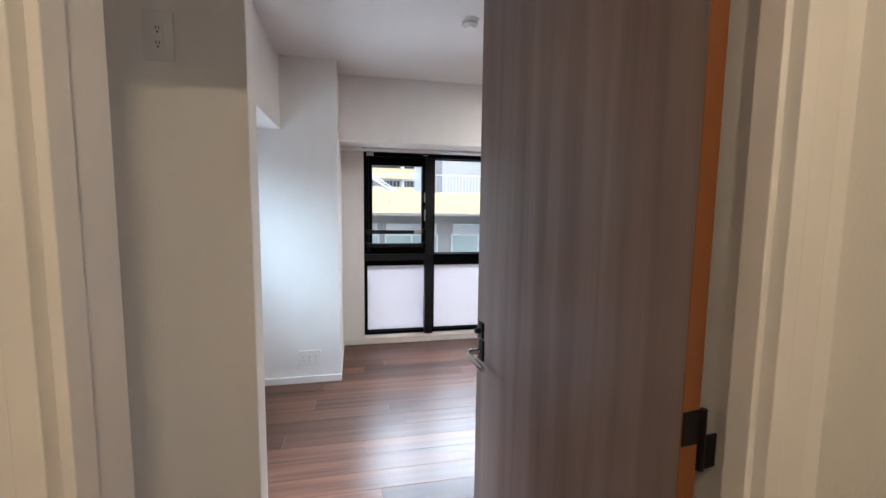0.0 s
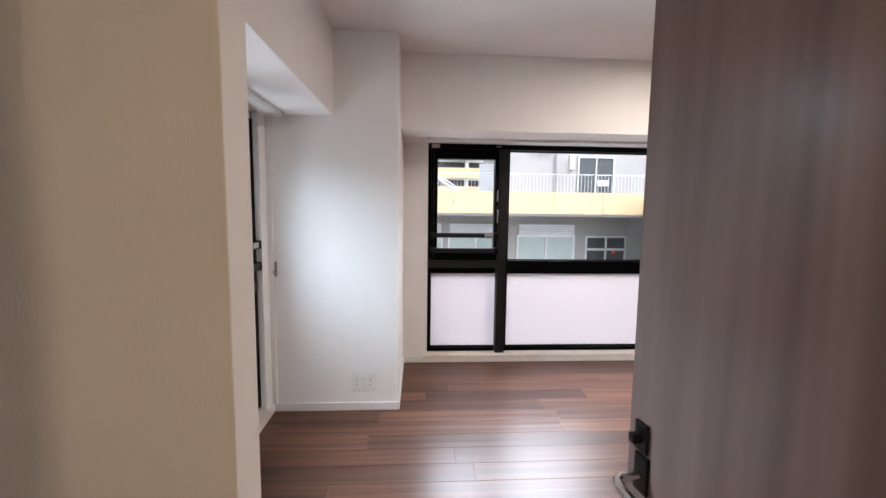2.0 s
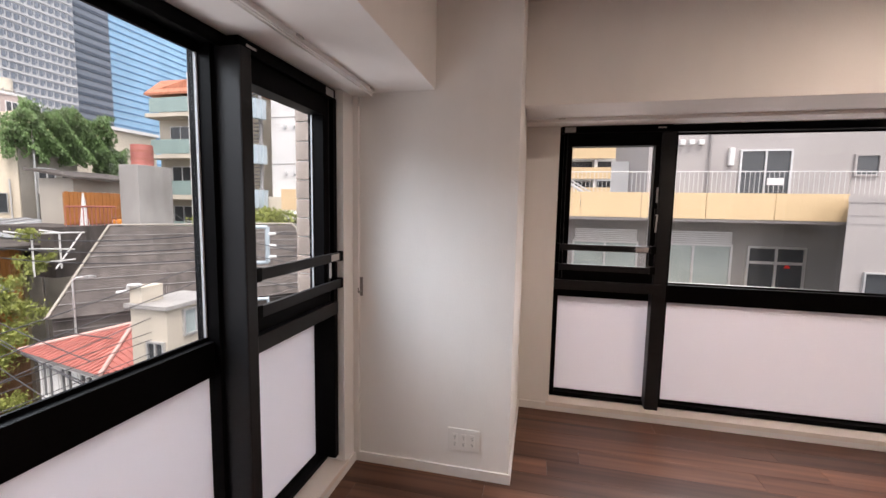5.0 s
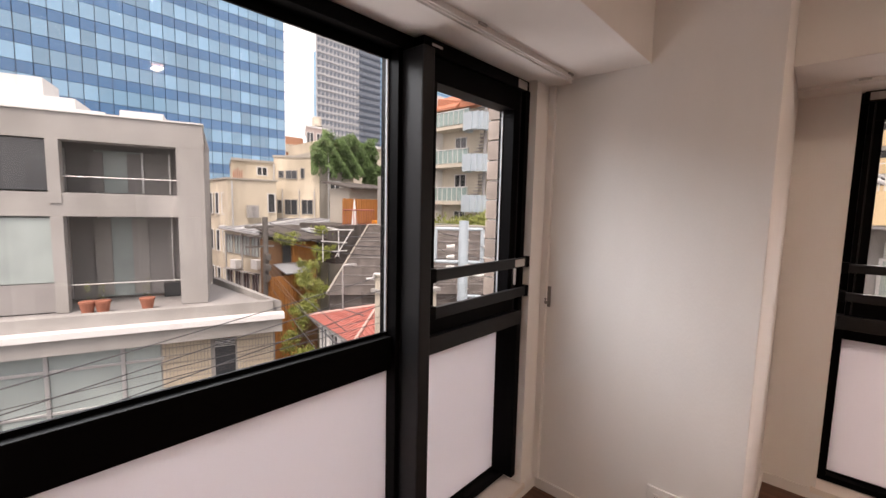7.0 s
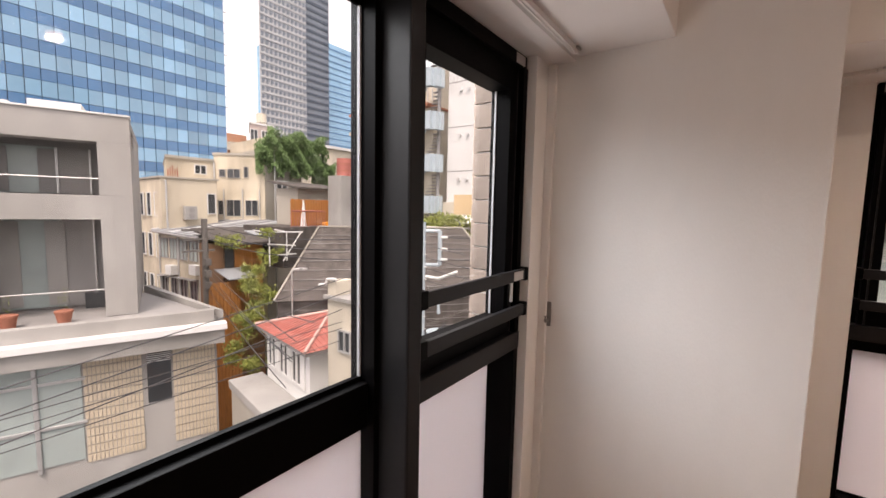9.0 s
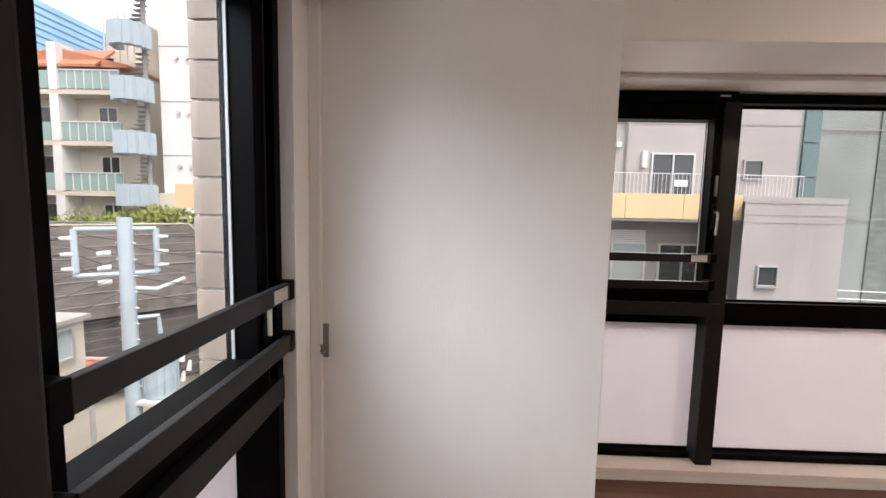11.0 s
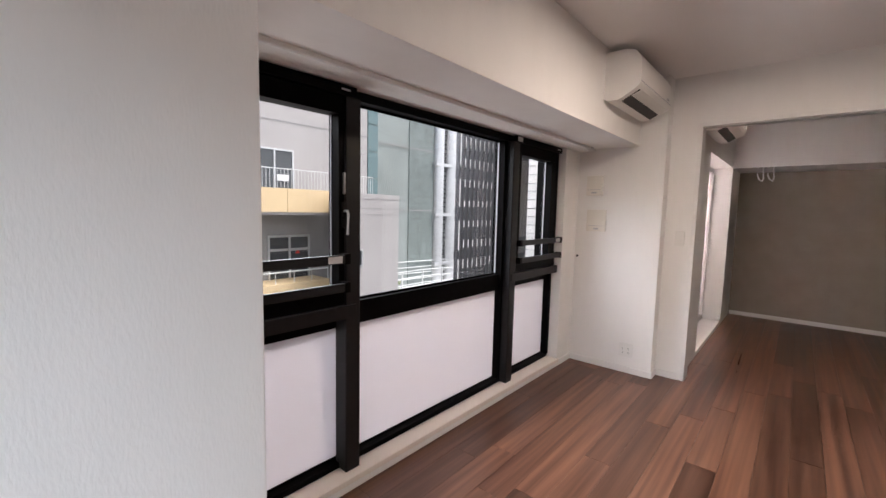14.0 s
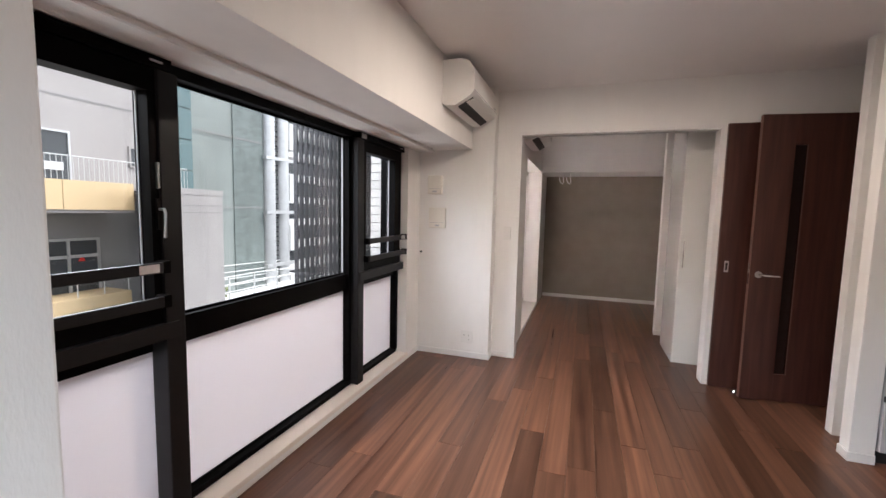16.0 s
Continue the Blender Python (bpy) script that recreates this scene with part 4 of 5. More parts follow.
def leaf_sheet(name, label, x, y0, y1, z0, z1, n, leaf, material, parent, seed, ragged=1.2, thick=0.35):
    """Climbing leaves over an upright face, with hanging tails of uneven length."""
    rng = random.Random(seed)
    tails = [rng.uniform(0, ragged) for _ in range(40)]
    bm = bmesh.new()
    for _ in range(n):
        f = rng.random()
        y = y0 + (y1 - y0) * f
        k = f * 38
        i = int(k)
        low = z0 - (tails[i] * (1 - k + i) + tails[i + 1] * (k - i)) + ragged * 0.5
        z = low + (z1 + 0.25 * math.sin(y * 3.1) + rng.uniform(-0.15, 0.15) - low) * rng.random()
        p = Vector((x + rng.uniform(-0.1, thick) * (1.2 - 0.5 * math.sin(y * 5 + z * 4)), y, z))
        q = Euler((rng.uniform(0, 6), rng.uniform(0.6, 1.8), rng.uniform(-0.7, 0.7))).to_quaternion()
        sz = leaf * rng.uniform(0.6, 1.3)
        bm.faces.new([bm.verts.new(p + q @ Vector(v)) for v in ((-sz, 0, 0), (0, -sz * 0.5, 0.1 * sz), (sz, 0, 0), (0, sz * 0.5, 0.1 * sz))])
    return part(name, bm, material, parent, label)

cr = building("stucco_house", "weathered cream stucco house with ivy on its roof", (-27, 0, 0))
plan("wing", [(-4.0, 11.45), (1.2, 11.02), (1.35, 13.9), (-4.0, 14.3)], GZ, 2.80, OLDCREAM, cr)
plan("wing_coping", [(-4.1, 11.38), (1.28, 10.94), (1.43, 13.98), (-4.1, 14.38)], 2.80, 2.90, BARE, cr)
plan("wall", [(0.0, 11.75), (0.0, 14.4), (-6, 17.0), (-6, 13.9)], GZ, 4.02, OLDCREAM, cr)
plan("parapet", [(0.08, 11.70), (0.08, 14.4), (-6, 17.0), (-6, 13.85)], 4.02, 4.18, BARE, cr)
plan("front_wing", [(2.42, 16.34), (1.5, 19.6), (-3, 21.5), (-2, 17.0)], GZ, 5.0, BARE, cr)
plan("upper_floor", [(1.2, 17.6), (0.9, 21.4), (-5, 22.0), (-5, 18.0)], 5.0, 6.0, OLDCREAM, cr)
cr_b = building("house_wing", "stained cream wing of the stucco house with white windows", (-27, 14.4, 0), 38.4)
part("wall", bm_box(0.0, 0.0, GZ, 3.06, 3.6, 4.45), OLDCREAM, cr_b)
part("parapet", bm_box(-0.05, -0.06, 4.45, 3.1, 3.6, 4.60), BARE, cr_b)
for u, z0, w, h in ((0.35, 3.15, 0.32, 0.42), (0.85, 3.1, 0.7, 0.5), (1.85, 3.15, 0.2, 0.6), (0.25, 0.85, 0.26, 0.8), (0.75, 0.75, 0.8, 0.95), (1.9, 0.8, 0.7, 0.9)):
    win(cr_b, "y", u, z0, u + w, z0 + h, 0.0, DARKWIN, CONC, 0.035, 1 if w > 0.6 else 0, out=-1)
for u in (0.58, 1.72, 2.75):
    part("drain_pipe", bm_cyl((u, -0.08, 0.3), (u, -0.08, 2.4), 0.035, 8), SILVER, cr_b)
win(cr, "x", 13.3, 3.25, 13.9, 3.72, 0.0, DARKWIN, WHITEPAINT, 0.05, 1)
win(cr, "x", 13.35, 0.9, 13.75, 2.0, 1.35, DARKWIN, WHITEPAINT, 0.05, 0)
for z in (0.75, -1.55, -3.9):
    for k in range(4):
        win(cr, "y", -3.5 + k * 1.2, z, -3.0 + k * 1.2, z + 1.25, 11.28 - 0.05 * k, DARKWIN, WHITEPAINT, 0.05, 0, out=-1)
win(cr, "x", 17.2, 1.9, 17.9, 3.0, 2.28, DARKWIN, WHITEPAINT, 0.06, 1)
part("sill", bm_box(2.2, 17.05, 1.74, 2.5, 18.05, 1.84), WHITEPAINT, cr)
win(cr, "x", 18.3, 3.7, 18.9, 4.4, 1.95, DARKWIN, WHITEPAINT, 0.05, 1)
part("round_window", bm_cyl((1.6, 18.95, 2.5), (1.86, 18.95, 2.5), 0.36, 24), DARKWIN, cr)
bm = bmesh.new()
for x, y, z in ((1.42, 11.2, 2.7), (0.1, 14.36, 4.0), (2.55, 16.9, 5.5)):
    bm_cyl((x, y, -6), (x, y, z), 0.05, 8, bm=bm)
part("drain_pipes", bm, SILVER, cr)
for x, y, z in ((1.38, 12.0, 0.55),):
    part("air_unit", bm_box(x, y, z, x + 0.32, y + 0.62, z + 0.75, 0.02), CONC, cr)
    part("air_unit_fan", bm_cyl((x + 0.32, y + 0.32, z + 0.53), (x + 0.335, y + 0.32, z + 0.53), 0.15, 20), GREYDARK, cr)
    part("air_unit_fan", bm_cyl((x + 0.32, y + 0.32, z + 0.2), (x + 0.335, y + 0.32, z + 0.2), 0.15, 20), GREYDARK, cr)
bm = bmesh.new()
for k in range(5):
    bm_tube([(0.3, 11.75 + k * 0.12, 2.9), (0.3, 11.75 + k * 0.12, 3.35 + 0.1 * (k % 3))], 0.03, bm=bm)
part("vent_pipes", bm, TERRACOTTA, cr)
leaf_sheet("ivy", "thick green ivy over the roof edge", 2.1, 16.7, 20.9, 3.6, 6.0, 15000, 0.085, LEAF_DARK, cr, 4, 1.0, 0.55)
leaf_sheet("ivy", "hanging ivy on the corner", 2.45, 15.7, 17.3, 4.0, 5.5, 3000, 0.085, LEAF_DARK, cr, 5, 1.8, 0.3)
leaf_sheet("ivy", "ivy on the house side", 1.5, 20.4, 22.4, 3.0, 4.6, 3000, 0.09, LEAF_DARK, cr, 6, 0.8, 0.4)

# pale houses and an orange block further back
ph = building("pink_house", "pale pink rendered house with a rooftop tank", (-45, 0, 0))
part("wall", bm_profile([(0, 26.9), (0, 29.7), (-6, 31), (-6, 30.3)], "z", GZ, 10.4), mat("pink_render", (0.60, 0.50, 0.47), 0.85, spread=0.08, scale=0.6, stain=0.4), ph)
part("parapet", bm_profile([(0.1, 26.8), (0.1, 29.8), (-6.1, 31.1), (-6.1, 30.2)], "z", 10.4, 10.6), WHITEPAINT, ph)
part("tank", bm_cyl((-1.5, 29.2, 11.0), (-1.5, 29.2, 12.0), 0.55, 20), CREAM, ph, smooth=True)
for k in range(4):
    part("tank_leg", bm_box(-2.1 + (k % 2) * 1.1, 28.7 + (k // 2) * 0.8, 10.6, -2.0 + (k % 2) * 1.1, 28.8 + (k // 2) * 0.8, 11.05), GREYDARK, ph)
for z in (6.4, 8.6):
    for y in (27.0, 28.3):
        win(ph, "x", y, z, y + 0.8, z + 1.2, 0.0)
ob_ = building("orange_block", "small orange-brown block with a pale balcony", (-48, 0, 0))
part("wall", bm_profile([(0, 25.9), (0, 28.2), (-5, 30.0), (-5, 28.5)], "z", GZ, 9.5), mat("pale_orange_render", (0.46, 0.24, 0.15), 0.8, spread=0.1, scale=1), ob_)
part("balcony", bm_box(0, 25.9, 7.6, 0.8, 27.2, 8.5), CREAM, ob_)
bk = building("back_house", "plain cream house with a green roof edge", (-33, 0, 0))
part("wall", bm_box(-8, 25.0, GZ, 0, 31.5, 7.0), CREAM, bk)
part("roof_edge", bm_box(-8.2, 24.8, 7.0, 0.2, 31.7, 7.25), WHITEPAINT, bk)
win(bk, "x", 26.2, 4.0, 27.3, 5.4, 0.0)

# long low house in front of it
lh = building("low_house", "long low cream house with a grey sheet roof", (-22, 11.32, 0), 4.9)
part("wall", bm_box(-4.2, 0, GZ, 0, 3.0, -0.22), OLDCREAM, lh)
bm = bmesh.new()
top = [(-4.4, -0.25, 0.02), (0.25, -0.3, -0.16), (-0.2, 5.2, 0.42), (-4.8, 5.6, 0.72)]
hi = [bm.verts.new(p) for p in top]
lo = [bm.verts.new((p[0], p[1], p[2] - 0.12)) for p in top]
bm.faces.new(hi)
bm.faces.new(lo[::-1])
for k in range(4):
    bm.faces.new((lo[k], lo[(k + 1) % 4], hi[(k + 1) % 4], hi[k]))
part("roof", bm, SHEETROOF, lh)
for k in range(8):
    f = k / 7
    p, q = Vector(top[0]).lerp(Vector(top[1]), f), Vector(top[3]).lerp(Vector(top[2]), f)
    part("roof_seam", bm_tube([p + Vector((0, 0, 0.02)), q + Vector((0, 0, 0.02))], 0.025, 6), GREYDARK if k % 3 else WHITEPAINT, lh)
part("gutter", bm_tube([(-4.4, -0.3, -0.08), (0.25, -0.36, -0.26)], 0.05, 8), GREYDARK, lh)
for k in range(4):
    win(lh, "y", -3.9 + k * 0.95, -1.45, -3.25 + k * 0.95, -0.45, 0.0, PALEWIN, GREYDARK, 0.04, 1, out=-1)
    win(lh, "y", -3.9 + k * 0.95, -3.6, -3.35 + k * 0.95, -2.5, 0.0, DARKWIN, GREYDARK, 0.04, 1, out=-1)
    part("window_hood", bm_box(-3.95 + k * 0.95, -0.3, -2.44, -3.2 + k * 0.95, 0.0, -2.40), GREYDARK, lh)
for x, z in ((-2.9, -2.3), (-1.4, -4.6), (-0.6, -2.1)):
    part("air_unit", bm_box(x, -0.36, z, x + 0.6, -0.02, z + 0.5, 0.02), WHITEPAINT, lh)
for x in (-4.0, -2.1, -0.1):
    part("drain_pipe", bm_cyl((x, -0.07, -6), (x, -0.07, -0.3), 0.04, 8), SILVER, lh)

# timber terraces and sheds
sh = building("timber_shed", "orange timber shed and screens among plants", (-19.5, 0, 0))
def boards(x, y0, y1, z0, z1, n):
    for k in range(n):
        a = y0 + (y1 - y0) * k / n
        part("screen_board", bm_box(x - 0.02, a + 0.008, z0 + 0.03 * (k % 3), x + 0.01 + 0.006 * (k % 2), a + (y1 - y0) / n - 0.008, z1 - 0.02 * (k % 2)), ORANGEWOOD, sh)
part("shed_body", bm_box(-2.4, 11.15, GZ, -0.05, 13.1, -0.45), mat("brown_boards", (0.20, 0.11, 0.055), 0.8, spread=0.25, scale=4, stretch=(6, 6, 0.5)), sh)
boards(0.0, 11.65, 13.0, -4.6, -0.40, 9)
part("shed_door", bm_box(-0.06, 11.2, -1.9, 0.0, 11.6, -0.5), DARKWIN, sh)
part("shed_roof", bm_profile([(-2.8, 0.15), (0.5, -0.42), (0.5, -0.32), (-2.8, 0.25)], "y", 10.95, 15.2), SHINGLE, sh)
part("skylight", bm_profile([(-1.6, 0.08), (-0.6, -0.09), (-0.6, -0.05), (-1.6, 0.12)], "y", 13.0, 14.2), SHEETROOF, sh)
boards(1.0, 10.12, 11.35, -6.5, -1.95, 8)
part("screen_back", bm_box(0.1, 10.15, GZ, 0.97, 11.3, -2.1), ORANGEWOOD, sh)
part("lean_to_roof", bm_profile([(0.0, -1.55), (1.3, -1.85), (1.3, -1.80), (0.0, -1.50)], "y", 10.7, 12.0), SHEETROOF, sh)
part("terrace_deck", bm_box(-2.4, 13.4, -1.6, 1.2, 17.8, 0.38), SHINGLE, sh)
part("terrace_screen", bm_box(-0.1, 14.7, 0.38, -0.03, 17.1, 1.75), ORANGEWOOD, sh)
boards(0.0, 14.7, 17.1, 0.4, 1.8, 14)
part("orange_bench", bm_box(0.9, 15.9, 0.40, 1.4, 17.4, 0.62, 0.06), mat("orange_fabric", (0.8, 0.3, 0.03), 0.6), sh)
part("parasol", bm_cyl((0.6, 15.0, 0.38), (0.6, 15.0, 1.75), 0.16, 10, 0.03), WHITEPAINT, sh)
part("chimney_stack", bm_box(1.7, 15.7, -1.5, 2.7, 17.4, 3.0, 0.02), CONC, sh)
part("red_tank", bm_cyl((2.2, 16.4, 3.0), (2.2, 16.4, 3.9), 0.42, 20), REDTILE, sh, smooth=True)
for z in (3.25, 3.6):
    part("tank_band", bm_cyl((2.2, 16.4, z), (2.2, 16.4, z + 0.05), 0.435, 20), TERRACOTTA, sh)
part("hut_roof", bm_profile([(-3.0, 2.75), (-0.1, 2.35), (-0.1, 2.45), (-3.0, 2.85)], "y", 15.2, 18.9), SHINGLE, sh)
part("hut_wall", bm_box(-2.6, 15.5, 0.38, -0.6, 18.6, 2.4), BARE, sh)
railing(sh, (1.15, 13.9, 0.38), (1.15, 15.9, 0.38), 0.8, 0.16, 0.018, REDTILE)
pg = building("pergola", "white steel pipe frame above the sheds", (-18.0, 0, 0), category="pergola")
for a, b in (((0, 12.3, 0.2), (0, 14.3, 0.15)), ((0, 12.4, -0.35), (0, 13.9, -0.5)), ((0, 12.5, 0.2), (0, 12.5, -1.4)), ((0, 13.4, 0.2), (0, 13.4, -1.2)), ((0, 14.2, 0.15), (0, 13.2, -1.2)), ((-1.0, 12.3, 0.25), (0, 12.3, 0.2)), ((-1.0, 13.4, 0.25), (0, 13.4, 0.18)), ((0, 12.9, -0.9), (0, 13.9, -0.9))):
    part("pipe", bm_tube([a, b], 0.032, 8), WHITEPAINT, pg)
for k, (x, y, z, w, h, n) in enumerate(((-18.0, 11.65, -1.75, 0.55, 0.5, 1300), (-17.6, 11.75, -2.5, 0.7, 0.45, 1300), (-17.2, 10.95, -3.6, 0.6, 0.6, 1300), (-18.4, 12.85, -0.95, 0.5, 0.5, 1200), (-17.0, 10.1, -4.7, 0.45, 0.5, 800),
                                     (-19.2, 11.3, -0.2, 0.6, 0.3, 600), (-18.2, 12.5, 0.15, 0.5, 0.22, 450), (-16.4, 10.6, -5.2, 0.6, 0.4, 700), (-17.5, 11.5, -3.0, 0.35, 0.5, 500))):
    foliage("shrub", "bright green shrub between the houses", (x, y, z), (w, w, h), n, 0.06, LEAF, seed=20 + k)

def hip_roof(pn, x0, y0, x1, y1, eave, ridge, material, parent, inset):
    bm = bmesh.new()
    a, b = y0 + inset, y1 - inset
    xm = (x0 + x1) / 2
    v = [bm.verts.new(p) for p in ((x0, y0, eave), (x1, y0, eave), (x1, y1, eave), (x0, y1, eave), (xm, a, ridge), (xm, b, ridge))]
    for f in ((0, 1, 4), (1, 2, 5, 4), (2, 3, 5), (3, 0, 4, 5), (3, 2, 1, 0)):
        bm.faces.new([v[i] for i in f])
    return part(pn, bm, material, parent)

dh = building("dark_roof_house", "cream house with a large dark shingled hip roof", (-12.6, 14.9, 0), -39)
part("wall", bm_box(-2.3, -4.2, GZ, 2.3, 4.4, -4.3), CREAM, dh)
part("dark_wall", bm_box(-2.45, -4.35, -4.3, 2.45, 4.55, -1.80), SHINGLE, dh, "dark stained upper wall")
hip_roof("roof", -2.6, -4.45, 2.6, 4.65, -1.92, 0.55, SHINGLE, dh, 1.45)
for k in range(9):
    part("board_joint", bm_box(2.45, -4.35, -4.2 + k * 0.27, 2.462, 4.55, -4.185 + k * 0.27), GREYDARK, dh)
for k in range(7):
    f = (k + 1) / 8
    part("roof_course", bm_tube([(2.6 * (1 - f) + 0.02, -4.45 + 1.45 * f, -1.9 + 2.47 * f), (2.6 * (1 - f) + 0.02, 4.65 - 1.45 * f, -1.9 + 2.47 * f)], 0.012, 4), GREYDARK, dh)
bm = bmesh.new()
for a, b in (((2.6, -4.45, -1.88), (0, -3.0, 0.6)), ((2.6, 4.65, -1.88), (0, 3.2, 0.6)), ((0, -3.0, 0.6), (0, 3.2, 0.6)), ((-2.6, -4.45, -1.88), (0, -3.0, 0.6))):
    bm_cyl(a, b, 0.035, 8, bm=bm)
part("ridge_caps", bm, BARE, dh)
win(dh, "x", -1.5, -6.2, -0.4, -4.9, 2.3)
win(dh, "x", 1.5, -6.4, 2.6, -5.0, 2.3)
foliage("rooftop_shrub", "green and white flowering shrubs on the roof terrace", (-17.4, 23.7, 0.35), (3.8, 0.7, 0.95), 4200, 0.13, LEAF, seed=41)
rtp = building("terrace_rail", "thin metal railing along the roof terrace", (-17.4, 22.6, -0.6), category="railing")
railing(rtp, (-4, 0, 0), (4.5, 0, 0), 0.9, 0.16, 0.015, SILVER)

rh = building("red_roof_house", "small white house with a red tiled hip roof", (-10.6, 8.16, 0), -10.9)
part("wall", bm_box(-1.45, 0.25, GZ, 1.45, 3.0, -2.28), WHITEPAINT, rh)
hip_roof("roof", -1.7, 0.0, 1.7, 3.3, -2.24, -1.77, REDTILE, rh, 1.63)
part("eave", bm_box(-1.68, 0.02, -2.34, 1.68, 3.28, -2.245), GREYDARK, rh)
for k in range(1, 22):
    x = -1.7 + k * 0.155
    f = min(1.0, (x + 1.7) / 1.7, (1.7 - x) / 1.7)
    part("tile_rib", bm_cyl((x, 0.0, -2.225), (x, 1.63 * f, -2.225 + 0.47 * f), 0.02, 6), REDTILE, rh)
    y = k * 0.15
    f = min(1.0, y / 1.63, (3.3 - y) / 1.63)
    if f > 0.02:
        part("tile_rib", bm_cyl((1.7, y, -2.225), (1.7 - 1.7 * f, y, -2.225 + 0.47 * f), 0.02, 6), REDTILE, rh)
for c in ((1.7, 0.0), (1.7, 3.3), (-1.7, 0.0)):
    part("hip_cap", bm_cyl((c[0], c[1], -2.21), (0, 1.63 if c[1] < 1 else 1.67, -1.73), 0.045, 8), mat("faded_hip_tile", (0.55, 0.36, 0.32), 0.8) if c == (1.7, 0.0) else bpy.data.materials["faded_hip_tile"], rh)
for x in (-1.2, -0.35, 0.5):
    win(rh, "y", x, -3.35, x + 0.5, -2.5, 0.25, DARKWIN, WHITEPAINT, 0.06, 1, out=-1)
    part("shutter", bm_box(x + 0.57, 0.19, -3.4, x + 0.75, 0.24, -2.45), WHITEPAINT, rh)
part("ledge", bm_box(-1.9, -0.75, -4.1, 1.7, 0.25, -3.85, 0.02), CONC, rh)
part("base_wall", bm_box(-1.8, -0.7, GZ, 1.6, 0.25, -4.1), BARE, rh)
sc = building("small_cream_house", "small cream house end with a flat coping", (-8.2, 7.98, 0))
part("wall", bm_box(0, 0, GZ, 0.9, 1.3, -0.75), CREAM, sc)
part("coping", bm_box(-0.08, -0.08, -0.75, 0.98, 1.38, -0.66, 0.01), CONC, sc)
part("parapet", bm_box(0.0, 0.0, -0.66, 0.3, 0.5, -0.32, 0.01), CREAM, sc)
win(sc, "x", 0.4, -1.35, 1.0, -0.85, 0.9, PALEWIN, SILVER, 0.04, 1)
win(sc, "y", 0.45, -1.9, 0.8, -1.45, 0.0, DARKWIN, SILVER, 0.04, 1, out=-1)
part("pipe", bm_tube([(-0.25, -0.05, -0.45), (0.0, -0.05, -0.4), (0.05, -0.05, -0.28), (0.35, -0.05, -0.25)], 0.035, 8), WHITEPAINT, sc)

# apartment block with balconies and outside stair
ab = building("apartment_block", "cream apartment block with orange tiled roof and glass balconies", (-21.5, 25, 0))
part("wall", bm_box(-5, 0.9, GZ, 2.6, 8, 9.2), CREAM, ab)
part("roof", bm_profile([(-5.3, 8.7), (2.7, 8.7), (2.7, 8.85), (-1.3, 9.75), (-5.3, 8.85)], "y", 0.2, 8.2), ORANGETILE, ab)
part("roof_eave", bm_profile([(-0.2, 8.6), (1.2, 9.8), (1.2, 9.95), (-0.2, 8.75)], "x", -5.0, 1.2), ORANGETILE, ab)
for k in range(5):
    z = -3.6 + k * 2.75
    part("slab", bm_box(-5, -0.2, z - 0.25, 2.6, 0.95, z), CREAM, ab)
    b = part("balcony", bm_box(-0.9, -0.2, z + 0.05, 2.5, -0.16, z + 1.0), BALGLASS, ab)
    bm = bmesh.new()
    for j in range(8):
        bm_box(-0.9 + j * 0.48, -0.24, z, -0.87 + j * 0.48, -0.14, z + 1.05, bm=bm)
    bm_box(-0.9, -0.24, z + 1.0, 2.5, -0.14, z + 1.06, bm=bm)
    part("balcony_frame", bm, WHITEPAINT, b)
    part("balcony", bm_box(-4.6, -0.2, z + 0.05, -1.5, -0.16, z + 1.0), BALGLASS, ab)
    part("pier", bm_box(-1.45, -0.22, z, -0.95, 0.9, z + 2.5), WHITEPAINT, ab)
    win(ab, "y", 0.4, z + 0.3, 1.4, z + 2.0, 0.9, out=-1)
    win(ab, "y", -4.0, z + 0.3, -2.4, z + 2.0, 0.9, out=-1)
part("water_tank", bm_box(0.0, 2.0, 9.3, 2.2, 4.0, 12.0, 0.1), CREAM, ab)
bm = bmesh.new()
for k in range(6):
    bm_tube([(0.0 + k * 0.44, 1.9, 9.3), (0.0 + k * 0.44, 1.9, 12.4)], 0.04, bm=bm)
part("tank_frame", bm, SILVER, ab)
st = building("spiral_stair", "pale blue steel spiral stair on the end wall", (-18.0, 24.2, 0), category="stair")
part("pole", bm_cyl((0.55, 0.5, GZ), (0.55, 0.5, 14), 0.12, 12), GREYDARK, st)
for k in range(6):
    z = -1.6 + k * 2.75
    bm = bmesh.new()
    for j in range(7):
        a = radians(180 + j * 30)
        c = Vector((0.1 + 0.75 * math.cos(a), 0.2 + 0.75 * math.sin(a), z))
        bm_box(c.x - 0.2, c.y - 0.2, z, c.x + 0.2, c.y + 0.2, z + 1.15, bm=bm)
    part("guard", bm, POLEBLUE, st)
    bm = bmesh.new()
    for j in range(9):
        a = radians(20 + j * 22)
        bm_box(0.1 + 0.35 * math.cos(a) - 0.3, 0.2 + 0.4 * math.sin(a), z - 0.2 - j * 0.22, 0.1 + 0.35 * math.cos(a) + 0.3, 0.45 + 0.4 * math.sin(a), z - 0.14 - j * 0.22, bm=bm)
    part("treads", bm, GREYDARK, st)
wb = building("white_block", "tall blank white rendered building end", (-17.0, 25, 0))
part("wall", bm_box(0.1, 0, 1.9, 9.5, 9, 18), WHITEPAINT, wb)
part("base", bm_box(-0.6, -0.3, GZ, 9.5, 9, 1.9), CREAM, wb)
part("awning", bm_profile([(-0.3, 1.45), (-1.6, 0.6), (-1.6, 0.55), (-0.3, 1.4)], "x", 1.4, 4.2), WHITEPAINT, wb)
